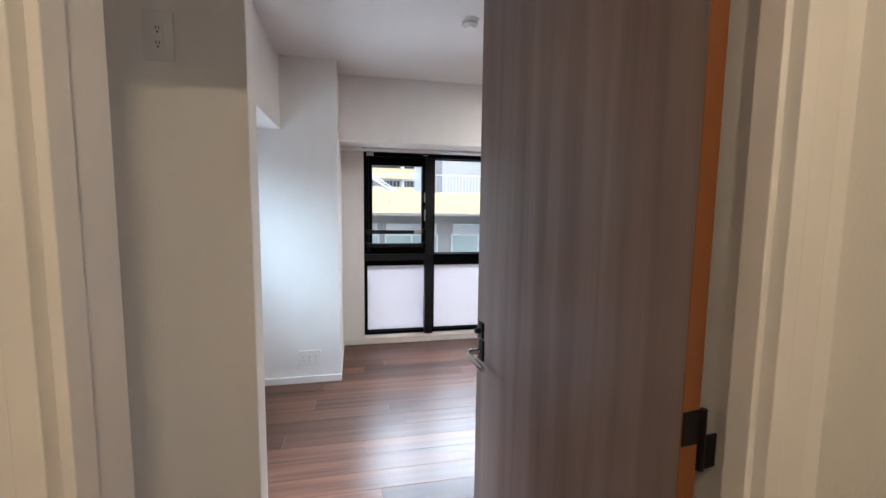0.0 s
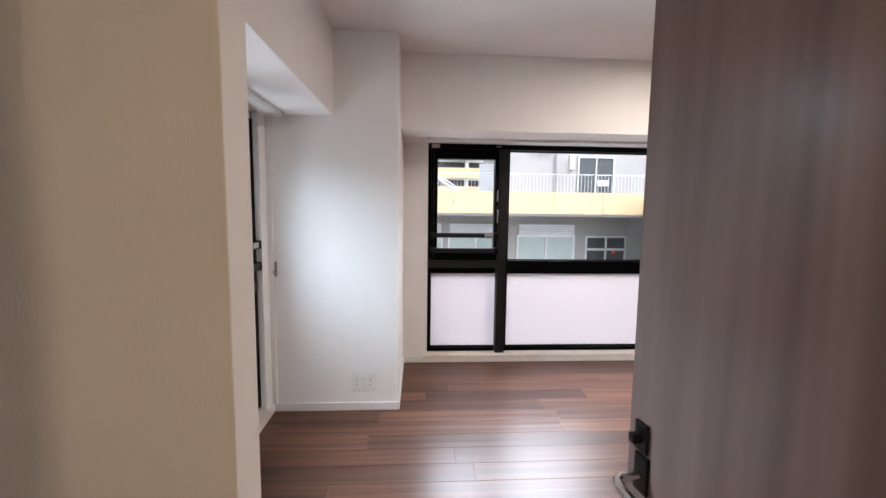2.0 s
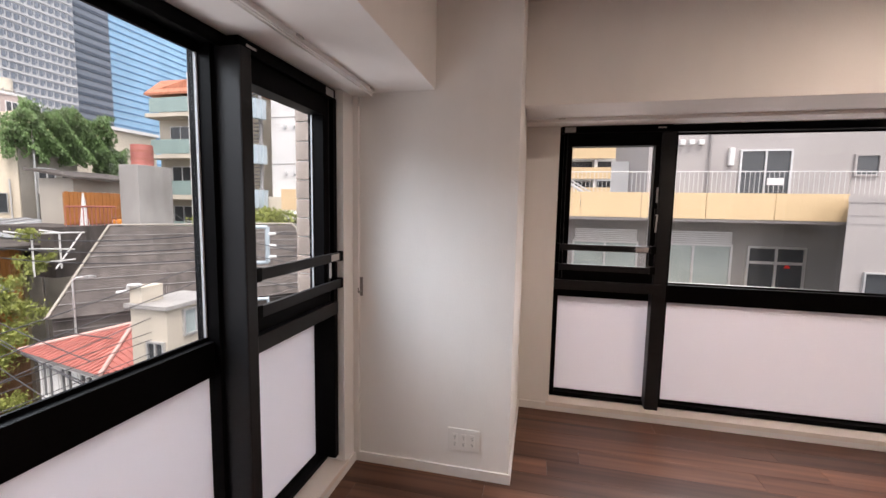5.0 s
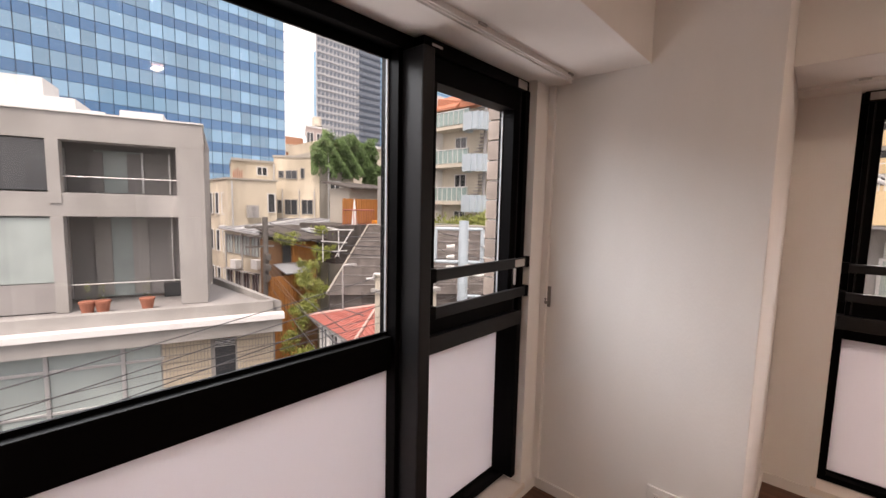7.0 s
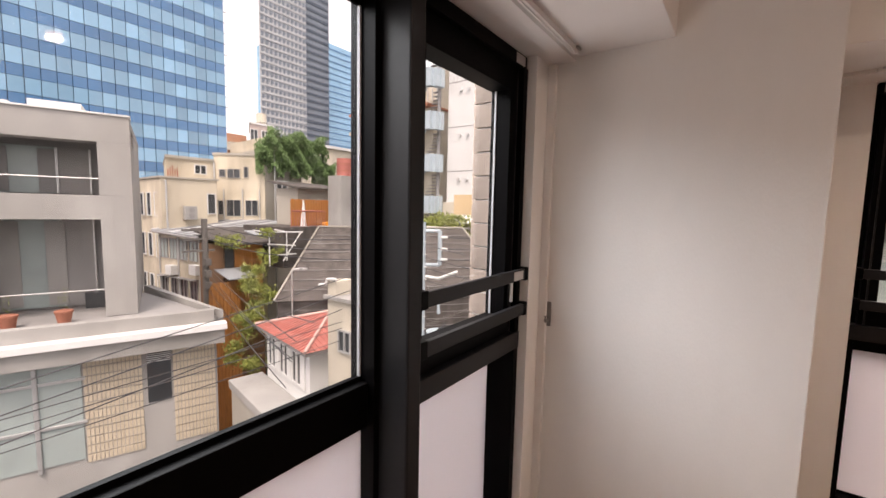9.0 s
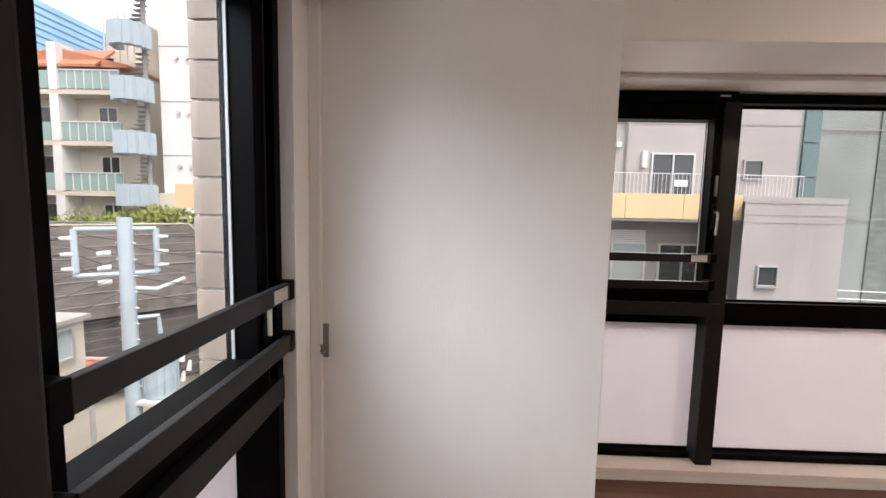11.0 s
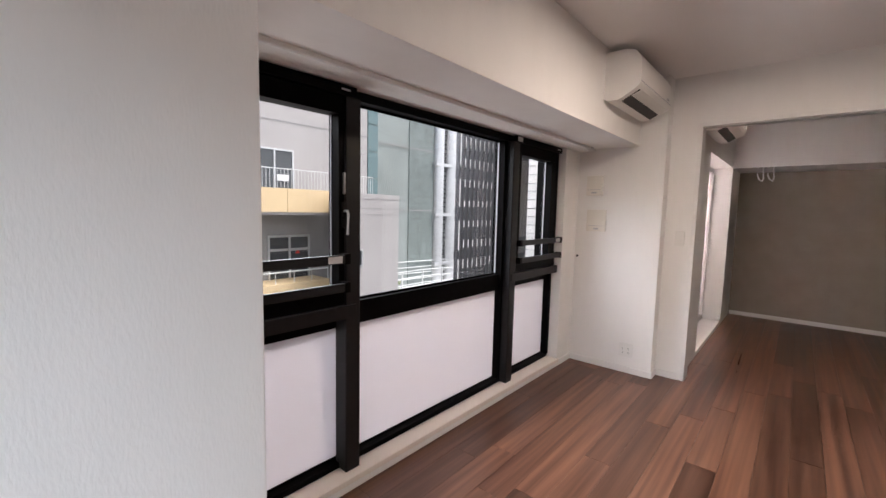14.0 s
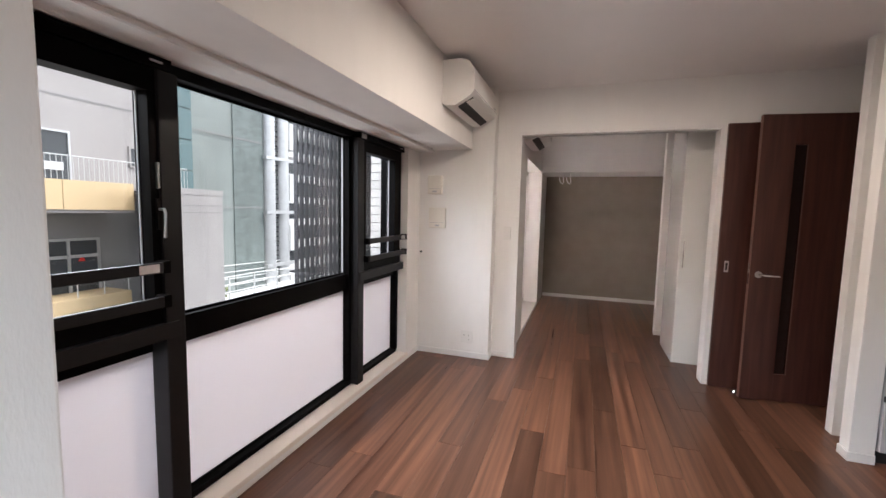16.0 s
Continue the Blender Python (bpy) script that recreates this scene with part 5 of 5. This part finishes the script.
win(wb, "y", 0.5, -0.6, 1.2, 0.9, -0.3, out=-1)
for z in (3.4, 6.3, 9.2):
    for x in (1.1, 1.7):
        part("vent", bm_cyl((x, -0.12, z), (x, 0.0, z), 0.11, 16), SILVER, wb)
    part("joint", bm_box(0.1, -0.012, z + 0.55, 9.5, -0.002, z + 0.6), GREYDARK, wb)

# utility poles and wires
def utility_pole(label, x, y, top, material, r):
    p = thing("utility_pole", label, "utility pole", (x, y, 0), group="utility poles")
    part("pole", bm_cyl((0, 0, GZ), (0, 0, top), r * 1.25, 16, r), material, p, smooth=True)
    return p
p1 = utility_pole("pale blue utility pole with cross arms and transformer", -7.6, 10.7, 1.04, POLEBLUE, 0.14)
for z in (0.80, -0.15):
    part("cross_arm", bm_tube([(-0.64, -0.51, z), (0.42, 0.34, z)], 0.05), POLEBLUE, p1)
for s in (-1, 1):
    e = 0.42 if s > 0 else 0.64
    part("drop_bar", bm_tube([(s * e, s * e * 0.8, 0.80), (s * e, s * e * 0.8, -0.15)], 0.06), POLEBLUE, p1)
    for z in (0.62, 0.3, 0.0):
        part("insulator", bm_cyl((s * e, s * e * 0.8, z), (s * (e + 0.17), s * (e + 0.17) * 0.8, z), 0.055, 12, 0.03), CERAMIC, p1)
part("arm", bm_tube([(0, 0, -0.46), (0.4, 0.32, -0.54), (0.82, 0.66, -0.34)], 0.045), CERAMIC, p1)
part("arm", bm_tube([(0, 0, -1.14), (0.40, 0.32, -1.14), (0.42, 0.34, -1.55)], 0.05), POLEBLUE, p1)
tr = part("transformer", bm_cyl((0.40, 0.32, -2.95), (0.40, 0.32, -2.05), 0.33, 20), POLEBLUE, p1, smooth=True)
for k in range(16):
    a = 2 * math.pi * k / 16
    c = (0.40 + 0.34 * math.cos(a), 0.32 + 0.34 * math.sin(a))
    part("cooling_fin", bm_box(c[0] - 0.015, c[1] - 0.015, -2.85, c[0] + 0.015, c[1] + 0.015, -2.2), POLEBLUE, tr)
for dx, dy, z in ((0.78, 0.5, -2.25), (0.86, 0.6, -2.5), (0.72, 0.58, -2.75), (0.55, 0.75, -2.35)):
    part("fuse", bm_cyl((dx, dy, z), (dx + 0.02, dy + 0.02, z + 0.22), 0.06, 12, 0.04), CERAMIC, p1, smooth=True)
    part("jumper_cable", bm_tube([(0.4, 0.32, -2.02), (dx * 0.8, dy * 0.8, -1.85), (dx, dy, z + 0.2)], 0.014, 6), CABLE, p1)
part("platform", bm_box(-0.1, -0.1, -3.06, 0.85, 0.75, -2.97, 0.01), CERAMIC, p1)
for k, z in enumerate((0.28, -0.02, -0.32)):
    part("line_clamp", bm_cyl((-0.38, -0.3, z), (-0.2, -0.16, z + 0.02), 0.05, 12, 0.06), CERAMIC, p1, smooth=True)
bm = bmesh.new()
for k in range(14):
    z = 0.5 - k * 0.35
    bm_cyl((-0.22, 0.0, z), (0.22, 0.0, z), 0.015, 6, bm=bm)
part("steps", bm, CERAMIC, p1)
p2 = utility_pole("weathered grey utility pole with cables", -19.0, 10.12, 0.8, POLEDARK, 0.12)
for z in (-1.2, -1.7, -2.2):
    part("cable_box", bm_box(0.08, -0.12, z, 0.3, 0.12, z + 0.3, 0.02), POLEDARK, p2)
for z in (0.3, -0.1, -0.6):
    part("cross_arm", bm_box(-0.05, -0.9, z, 0.05, 0.4, z + 0.08), POLEDARK, p2)
lp = thing("lamp_post", "thin white lamp post", "lamp post", (-12.9, 10.2, -0.25))
part("pole", bm_tube([(0, 0, GZ), (0, 0, -0.6), (0.05, 0.05, -0.52), (0.22, 0.22, -0.5)], 0.026), SILVER, lp)
part("head", bm_box(0.16, 0.16, -0.53, 0.40, 0.36, -0.47, 0.01), SILVER, lp)

def wire(p, q, sag, r=0.017):
    pts = [Vector(p).lerp(Vector(q), k / 14) - Vector((0, 0, sag * 4 * (k / 14) * (1 - k / 14))) for k in range(15)]
    return solid("overhead_wire", bm_tube(pts, r, 5), CABLE, "thin dark overhead wire between poles", "wire", "", "overhead wires")
for z in (0.16, -0.18, -0.55):
    wire((-7.7, 10.7, z), (-7.7, -8.0, z - 2.25), 0.12, 0.010)
for z in (-0.95, -1.1, -1.38):
    wire((-7.7, 10.7, z - 0.2), (-7.7, -8.0, z - 0.35), 0.12, 0.008)
for k, z in enumerate((0.62, 0.3, 0.0)):
    wire((-8.3, 10.15, z), (-19, 10.3, z - 0.1), 0.3)
    wire((-7.1, 11.1, z), (3, 24, z + 0.5), 0.3)
for z in (0.55, 0.2, -0.1, -0.45):
    wire((-7.6, 10.7, z), (-22.0, 22.0, z + 0.6), 0.35, 0.012)
    wire((-7.6, 10.7, z - 0.1), (-2.0, 13.5, z - 0.9), 0.2, 0.012)
wire((-7.6, 10.7, -2.4), (-10.9, 8.6, -1.7), 0.1)
for z, e in ((-1.3, -1.4), (-1.55, -1.8), (-1.9, -1.75), (-2.3, -2.3)):
    wire((-18.9, 10.2, z), (-7.7, 7.2 - 0.3 * abs(e), e), 0.12, 0.012)

# ---- north side ----
gb = building("grey_apartments", "pinkish grey apartment building with an ochre balcony band", (0, 14, 0))
part("wall", bm_box(2.9, 1.2, 1.2, 9.65, 7, 6.4), GREYCLAD, gb)
part("roof_slab", bm_box(2.7, 0.9, 6.4, 9.75, 7.2, 6.7), WHITEPAINT, gb)
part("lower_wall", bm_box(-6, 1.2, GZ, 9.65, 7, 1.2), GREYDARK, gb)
part("balcony_slab", bm_box(-7, -0.02, 1.15, 7.3, 1.2, 1.30), GREYCLAD, gb)
bm = bmesh.new()
for k in range(10):
    x1 = 7.3 - k * 1.6
    bm_box(x1 - 1.585, -0.06, 1.23, x1, -0.02, 1.92, bm=bm)
part("ochre_band", bm, YELLOW, gb, "smooth ochre balcony panels")
railing(gb, (-7, 0.0, 1.92), (7.3, 0.0, 1.92), 0.56, 0.11, 0.006)
railing(gb, (7.3, 0.0, 1.92), (9.1, 0.2, 1.92), 0.56, 0.11, 0.006)
part("roof_deck", bm_box(7.31, 0.0, 1.75, 9.6, 1.2, 1.90), GREYCLAD, gb)
win(gb, "y", 5.35, 1.35, 6.55, 3.15, 1.2, DARKWIN, SILVER, 0.05, 1, out=-1)
part("door_grille", bm_box(6.0, 1.10, 2.2, 6.4, 1.14, 2.4), WHITEPAINT, gb)
part("wall_lamp", bm_box(5.0, 1.08, 2.75, 5.14, 1.2, 3.25, 0.02), WHITEPAINT, gb)
win(gb, "y", 8.1, 2.5, 8.6, 3.0, 1.2, DARKWIN, GREYCLAD, 0.05, 0, out=-1)
for x in (3.7, 3.95, 4.2):
    part("vent", bm_box(x, 1.08, 3.35, x + 0.14, 1.2, 3.5, 0.01), WHITEPAINT, gb)
part("drain_pipe", bm_tube([(4.55, 1.12, 1.3), (4.55, 1.12, 4.0), (4.45, 1.12, 4.2), (4.3, 1.12, 4.3)], 0.05), GREYCLAD, gb)
part("wall_joint", bm_box(2.9, 1.19, 4.05, 9.65, 1.198, 4.10), GREYDARK, gb)
for x0, x1 in ((-1.4, 0.6), (0.9, 2.7), (3.3, 5.25)):
    p = win(gb, "y", x0, -1.2, x1, 0.42, 1.2, PALEWIN, SILVER, 0.06, 1, out=-1)
    bm = bmesh.new()
    for k in range(6):
        bm_box(x0, 1.10, 0.5 + k * 0.06, x1, 1.17, 0.54 + k * 0.06, bm=bm)
    part("shutter_slats", bm, SILVER, p)
p = win(gb, "y", 5.75, -1.3, 7.1, 0.40, 1.2, DARKWIN, SILVER, 0.06, 1, out=-1)
part("transom_bar", bm_box(5.75, 1.13, -0.05, 7.1, 1.17, 0.03), SILVER, p)
part("heart_sticker", bm_cyl((6.72, 1.165, -0.10), (6.72, 1.172, -0.10), 0.10, 3), mat("red_sticker", (0.75, 0.03, 0.02), 0.5), p, "red sticker")
part("ledge", bm_box(-6, 0.2, -1.35, 7.3, 1.2, -0.95), YELLOW, gb)
railing(gb, (-6, 0.3, -0.95), (7.3, 0.3, -0.95), 0.35, 0.6, 0.011)

yb = building("ochre_apartments", "ochre and white apartment building with balconies", (0, 30, 0))
part("wall", bm_box(-8, 1.5, GZ, 5.0, 8, 9), WHITEPAINT, yb)
for k in range(6):
    z = 8.0 - k * 1.28 * 1.0
    part("balcony", bm_box(-8, 0, z - 0.72, 5.0, 0.2, z), YELLOW, yb)
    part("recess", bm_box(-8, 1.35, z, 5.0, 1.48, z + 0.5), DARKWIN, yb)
    for j in range(5):
        part("divider", bm_box(-6.5 + j * 2.4, 0.2, z, -6.3 + j * 2.4, 1.4, z + 0.55), WHITEPAINT, yb)
ps = building("panel_sign", "white rooftop screen panel", (0, 18, 0), category="panel")
part("panel", bm_box(2.3, 0, 1.6, 2.9, 0.1, 3.2, 0.01), WHITEPAINT, ps)
es = building("outside_stair", "white steel outside stair", (0.2, 20, 0), category="stair")
part("stringer", bm_tube([(-1.5, 0, 4.0), (2.2, 0, 1.6)], 0.06), WHITEPAINT, es)
railing(es, (-1.5, 0, 3.2), (2.2, 0, 0.9), 0.9, 0.18, 0.015)

gk = building("grey_block", "low plain grey stucco block with one small window", (0, 12, 0))
part("wall", bm_profile([(6.05, 0), (8.34, 0), (8.34, 1.9), (7.45, 1.9)], "z", GZ, 1.66), GREYCLAD, gk)
part("coping", bm_profile([(6.03, -0.012), (8.355, -0.012), (8.355, 1.9), (7.43, 1.9)], "z", 1.66, 1.80), GREYCLAD, gk)
for z in (1.38, 1.20):
    part("groove", bm_box(6.06, -0.006, z, 8.33, -0.001, z + 0.015), GREYDARK, gk)
w_ = win(gk, "y", 6.46, -0.24, 6.88, 0.18, 0.0, DARKWIN, SILVER, 0.03, 0, out=-1)
part("sill", bm_box(6.42, -0.07, -0.31, 6.92, 0.0, -0.285), GREYCLAD, w_)

tg = building("green_tower", "tall grey-green tiled building with a glazed strip", (0, 20, 0))
part("wall", bm_box(11.0, 0.0, GZ, 18.7, 12, 26), TEAL, tg)
for j in range(12):
    part("strip_pane", bm_box(13.55, -0.08, -4 + j * 1.4, 14.2, 0.02, -2.65 + j * 1.4), mat("teal_glass", (0.10, 0.165, 0.17), 0.12, coat=0.3) if j == 0 else bpy.data.materials["teal_glass"], tg)
part("tile_facing", bm_box(16.6, -0.06, GZ, 18.7, -0.005, 26), mat("grey_green_small_tile", (0.17, 0.20, 0.19), 0.45, spread=0.3, scale=2.2, stretch=(1, 1, 3), stain=0.3), tg)
for z in (1.3, 4.9, 8.5):
    part("joint", bm_box(14.3, -0.075, z, 18.7, -0.062, z + 0.06), GREYDARK, tg)
pp = building("pipe_stack", "pair of tall silver pipes with clamps", (0, 19.6, 0), category="pipes")
for x in (19.15, 20.3):
    part("pipe", bm_cyl((x, 0.4, GZ), (x, 0.4, 26), 0.40, 20), SILVER, pp, smooth=True)
bm = bmesh.new()
for k in range(60):
    bm_box(19.6, 0.3, -6 + k * 0.28, 19.85, 0.5, -5.92 + k * 0.28, bm=bm)
part("ladder", bm, LOUVRE, pp)
for j in range(7):
    z = -5.2 + j * 3.1
    part("clamp", bm_box(18.6, 0.0, z, 20.9, 0.3, z + 0.18), SILVER, pp)
    part("cabinet", bm_box(20.8, 0.2, z + 0.8, 21.5, 0.9, z + 2.4, 0.03), WHITEPAINT, pp)
lv = building("louvre_tower", "dark building side with tall vertical louvres and pale balconies", (0, 20, 0))
part("core", bm_box(21.6, 3.0, GZ, 40, 12, 26), DARKWIN, lv)
for j in range(12):
    z = -4.5 + j * 1.55
    part("balcony", bm_box(21.7, 1.6, z, 33, 3.0, z + 0.42), CONC_WHITE, lv)
ls = building("louvre_screen", "dark vertical louvre screen on the facade", (3.20, 5.6, 0), category="louvre screen")
for k in range(15):
    part("slat", bm_box(k * 0.092, 0.0, -3.0, k * 0.092 + 0.021, 0.045, 4.2, 0.002), LOUVRE, ls)
for z in (-2.6, 0.35, 3.4):
    part("rail", bm_box(0.0, 0.072, z, 1.32, 0.11, z + 0.05), LOUVRE, ls)
part("wall_bracket", bm_box(1.30, -1.2, -3.0, 1.40, 0.10, 4.2), LOUVRE, ls)
fs = building("roof_walk", "white steel railings of a roof walkway", (0, 17.5, -3.2), category="railing")
part("deck", bm_box(12.0, 0, -0.2, 20.5, 2.5, 0.0), WHITEPAINT, fs)
for z in (0.35, 0.7, 1.05, 1.4):
    part("bar", bm_tube([(12.4, 0, z), (15.4, 0.1, z), (20.0, 0.4, z - 0.25)], 0.03), WHITEPAINT, fs)
    part("bar", bm_tube([(12.4, 2.2, z + 0.15), (15.0, 2.3, z + 0.15), (20.0, 2.4, z)], 0.025), WHITEPAINT, fs)
for x in (12.4, 13.9, 15.4, 17.0, 18.5, 20.0):
    part("post", bm_cyl((x, 0.1, 0), (x, 0.1, 1.42), 0.035, 8), WHITEPAINT, fs)
foliage("shrub", "green shrubs behind the walkway", (14.0, 19.6, -3.0), (1.6, 0.3, 0.6), 700, 0.1, LEAF, seed=61)

def set_back(ob, k):
    """Moves an outside thing k times as far from the flat's north window, at the size that it then has."""
    c = Matrix.Translation((-0.6, 2.3, 1.38))
    ob.matrix_basis = c @ Matrix.Scale(k, 4) @ c.inverted() @ ob.matrix_basis

for ob, k in ((gb, 1.3), (yb, 1.3), (ps, 1.3), (es, 1.3), (gk, 1.41), (tg, 1.6), (pp, 1.6), (lv, 1.6), (fs, 1.6)):
    set_back(ob, k)

# own facade: tiled returns beside both windows
def tiled_return(name, label, x0, y0, x1, y1, material, h, faces):
    w = thing(name, label, "wall", kind="structure")
    part("core", bm_box(x0 + 0.012, y0 + 0.012, GZ, x1 - 0.012, y1 - 0.012, 4.0), GREYDARK, w)
    me = mesh_of("tile", bm_box(x0, y0, 0.004, x1, y1, h - 0.004, 0.004), material)
    for k in range(34):
        ob = new("tile", me)
        ob.parent = w
        ob.matrix_basis = pose(0, 0, 0.2 + k * h)
    return w
tiled_return("wall_return_west", "beige split-stone tiled facade return", -1.70, 3.85, -1.30, 4.1, BEIGETILE, 0.095, 0)
lining = thing("reveal_lining", "beige split-stone tiles lining the window reveal", "wall", kind="structure")
lining_tile = mesh_of("tile", bm_box(-1.286, 3.196, 0.003, -1.2, 3.2045, 0.092, 0.002), BEIGETILE)
for k in range(18):
    ob = new("tile", lining_tile)
    ob.parent = lining
    ob.matrix_basis = pose(0, 0, 0.2 + k * 0.095)
tiled_return("wall_return_north", "white tiled facade return", 3.72, 4.82, 4.1, 5.0, WHITETILE, 0.095, 0)
structure("facade_north", bm_box(3.5, 4.45, GZ, 7.0, 4.75, 4.5), GREYDARK, "outer face of the apartment building")
structure("roof_slab", bm_box(-1.28, -2.2, CEILING + 0.151, 7.0, 4.45, CEILING + 0.4), GREYDARK, "concrete slab over the flat")
structure("slab_below", bm_box(-1.28, -2.2, GZ, 7.0, 4.45, -0.251), GREYDARK, "storeys below the flat")

# ---- floor planks ----
PW = 0.15
rng = random.Random(7)
rows_y = [-2.1 + k * PW for k in range(43)]
near_meshes = {}
far = bmesh.new()
fl = bpy.data.objects["floor"]
count = 0
for y in rows_y:
    x = -1.03 - rng.uniform(0, 0.9)
    while x < 6.63:
        length = rng.choice((1.212, 1.515, 0.91, 1.818))
        a, b = max(x, -1.03), min(x + length, 6.63)
        if b - a > 0.02 and y < 4.2:
            ye = min(y + PW, 4.203)
            if y > 1.05 and b < 4.4 and count < 300 and a > -1.029 and abs(b - a - length) < 1e-6 and ye - y > 0.149:
                if length not in near_meshes:
                    near_meshes[length] = mesh_of("plank", bm_box(0.0006, 0.0006, -0.0118, length - 0.0006, PW - 0.0006, 0.0, 0.0008), PLANK)
                ob = new("plank", near_meshes[length])
                ob.parent = fl
                ob.matrix_basis = pose(a, y, 0)
                count += 1
            else:
                bm_box(a + 0.0006, y + 0.0006, -0.0118, b - 0.0006, ye - 0.0006, 0.0, bm=far)
        x += length
part("planks", far, PLANKS_FAR, fl, "walnut floor planks")["kind"] = "stuff"
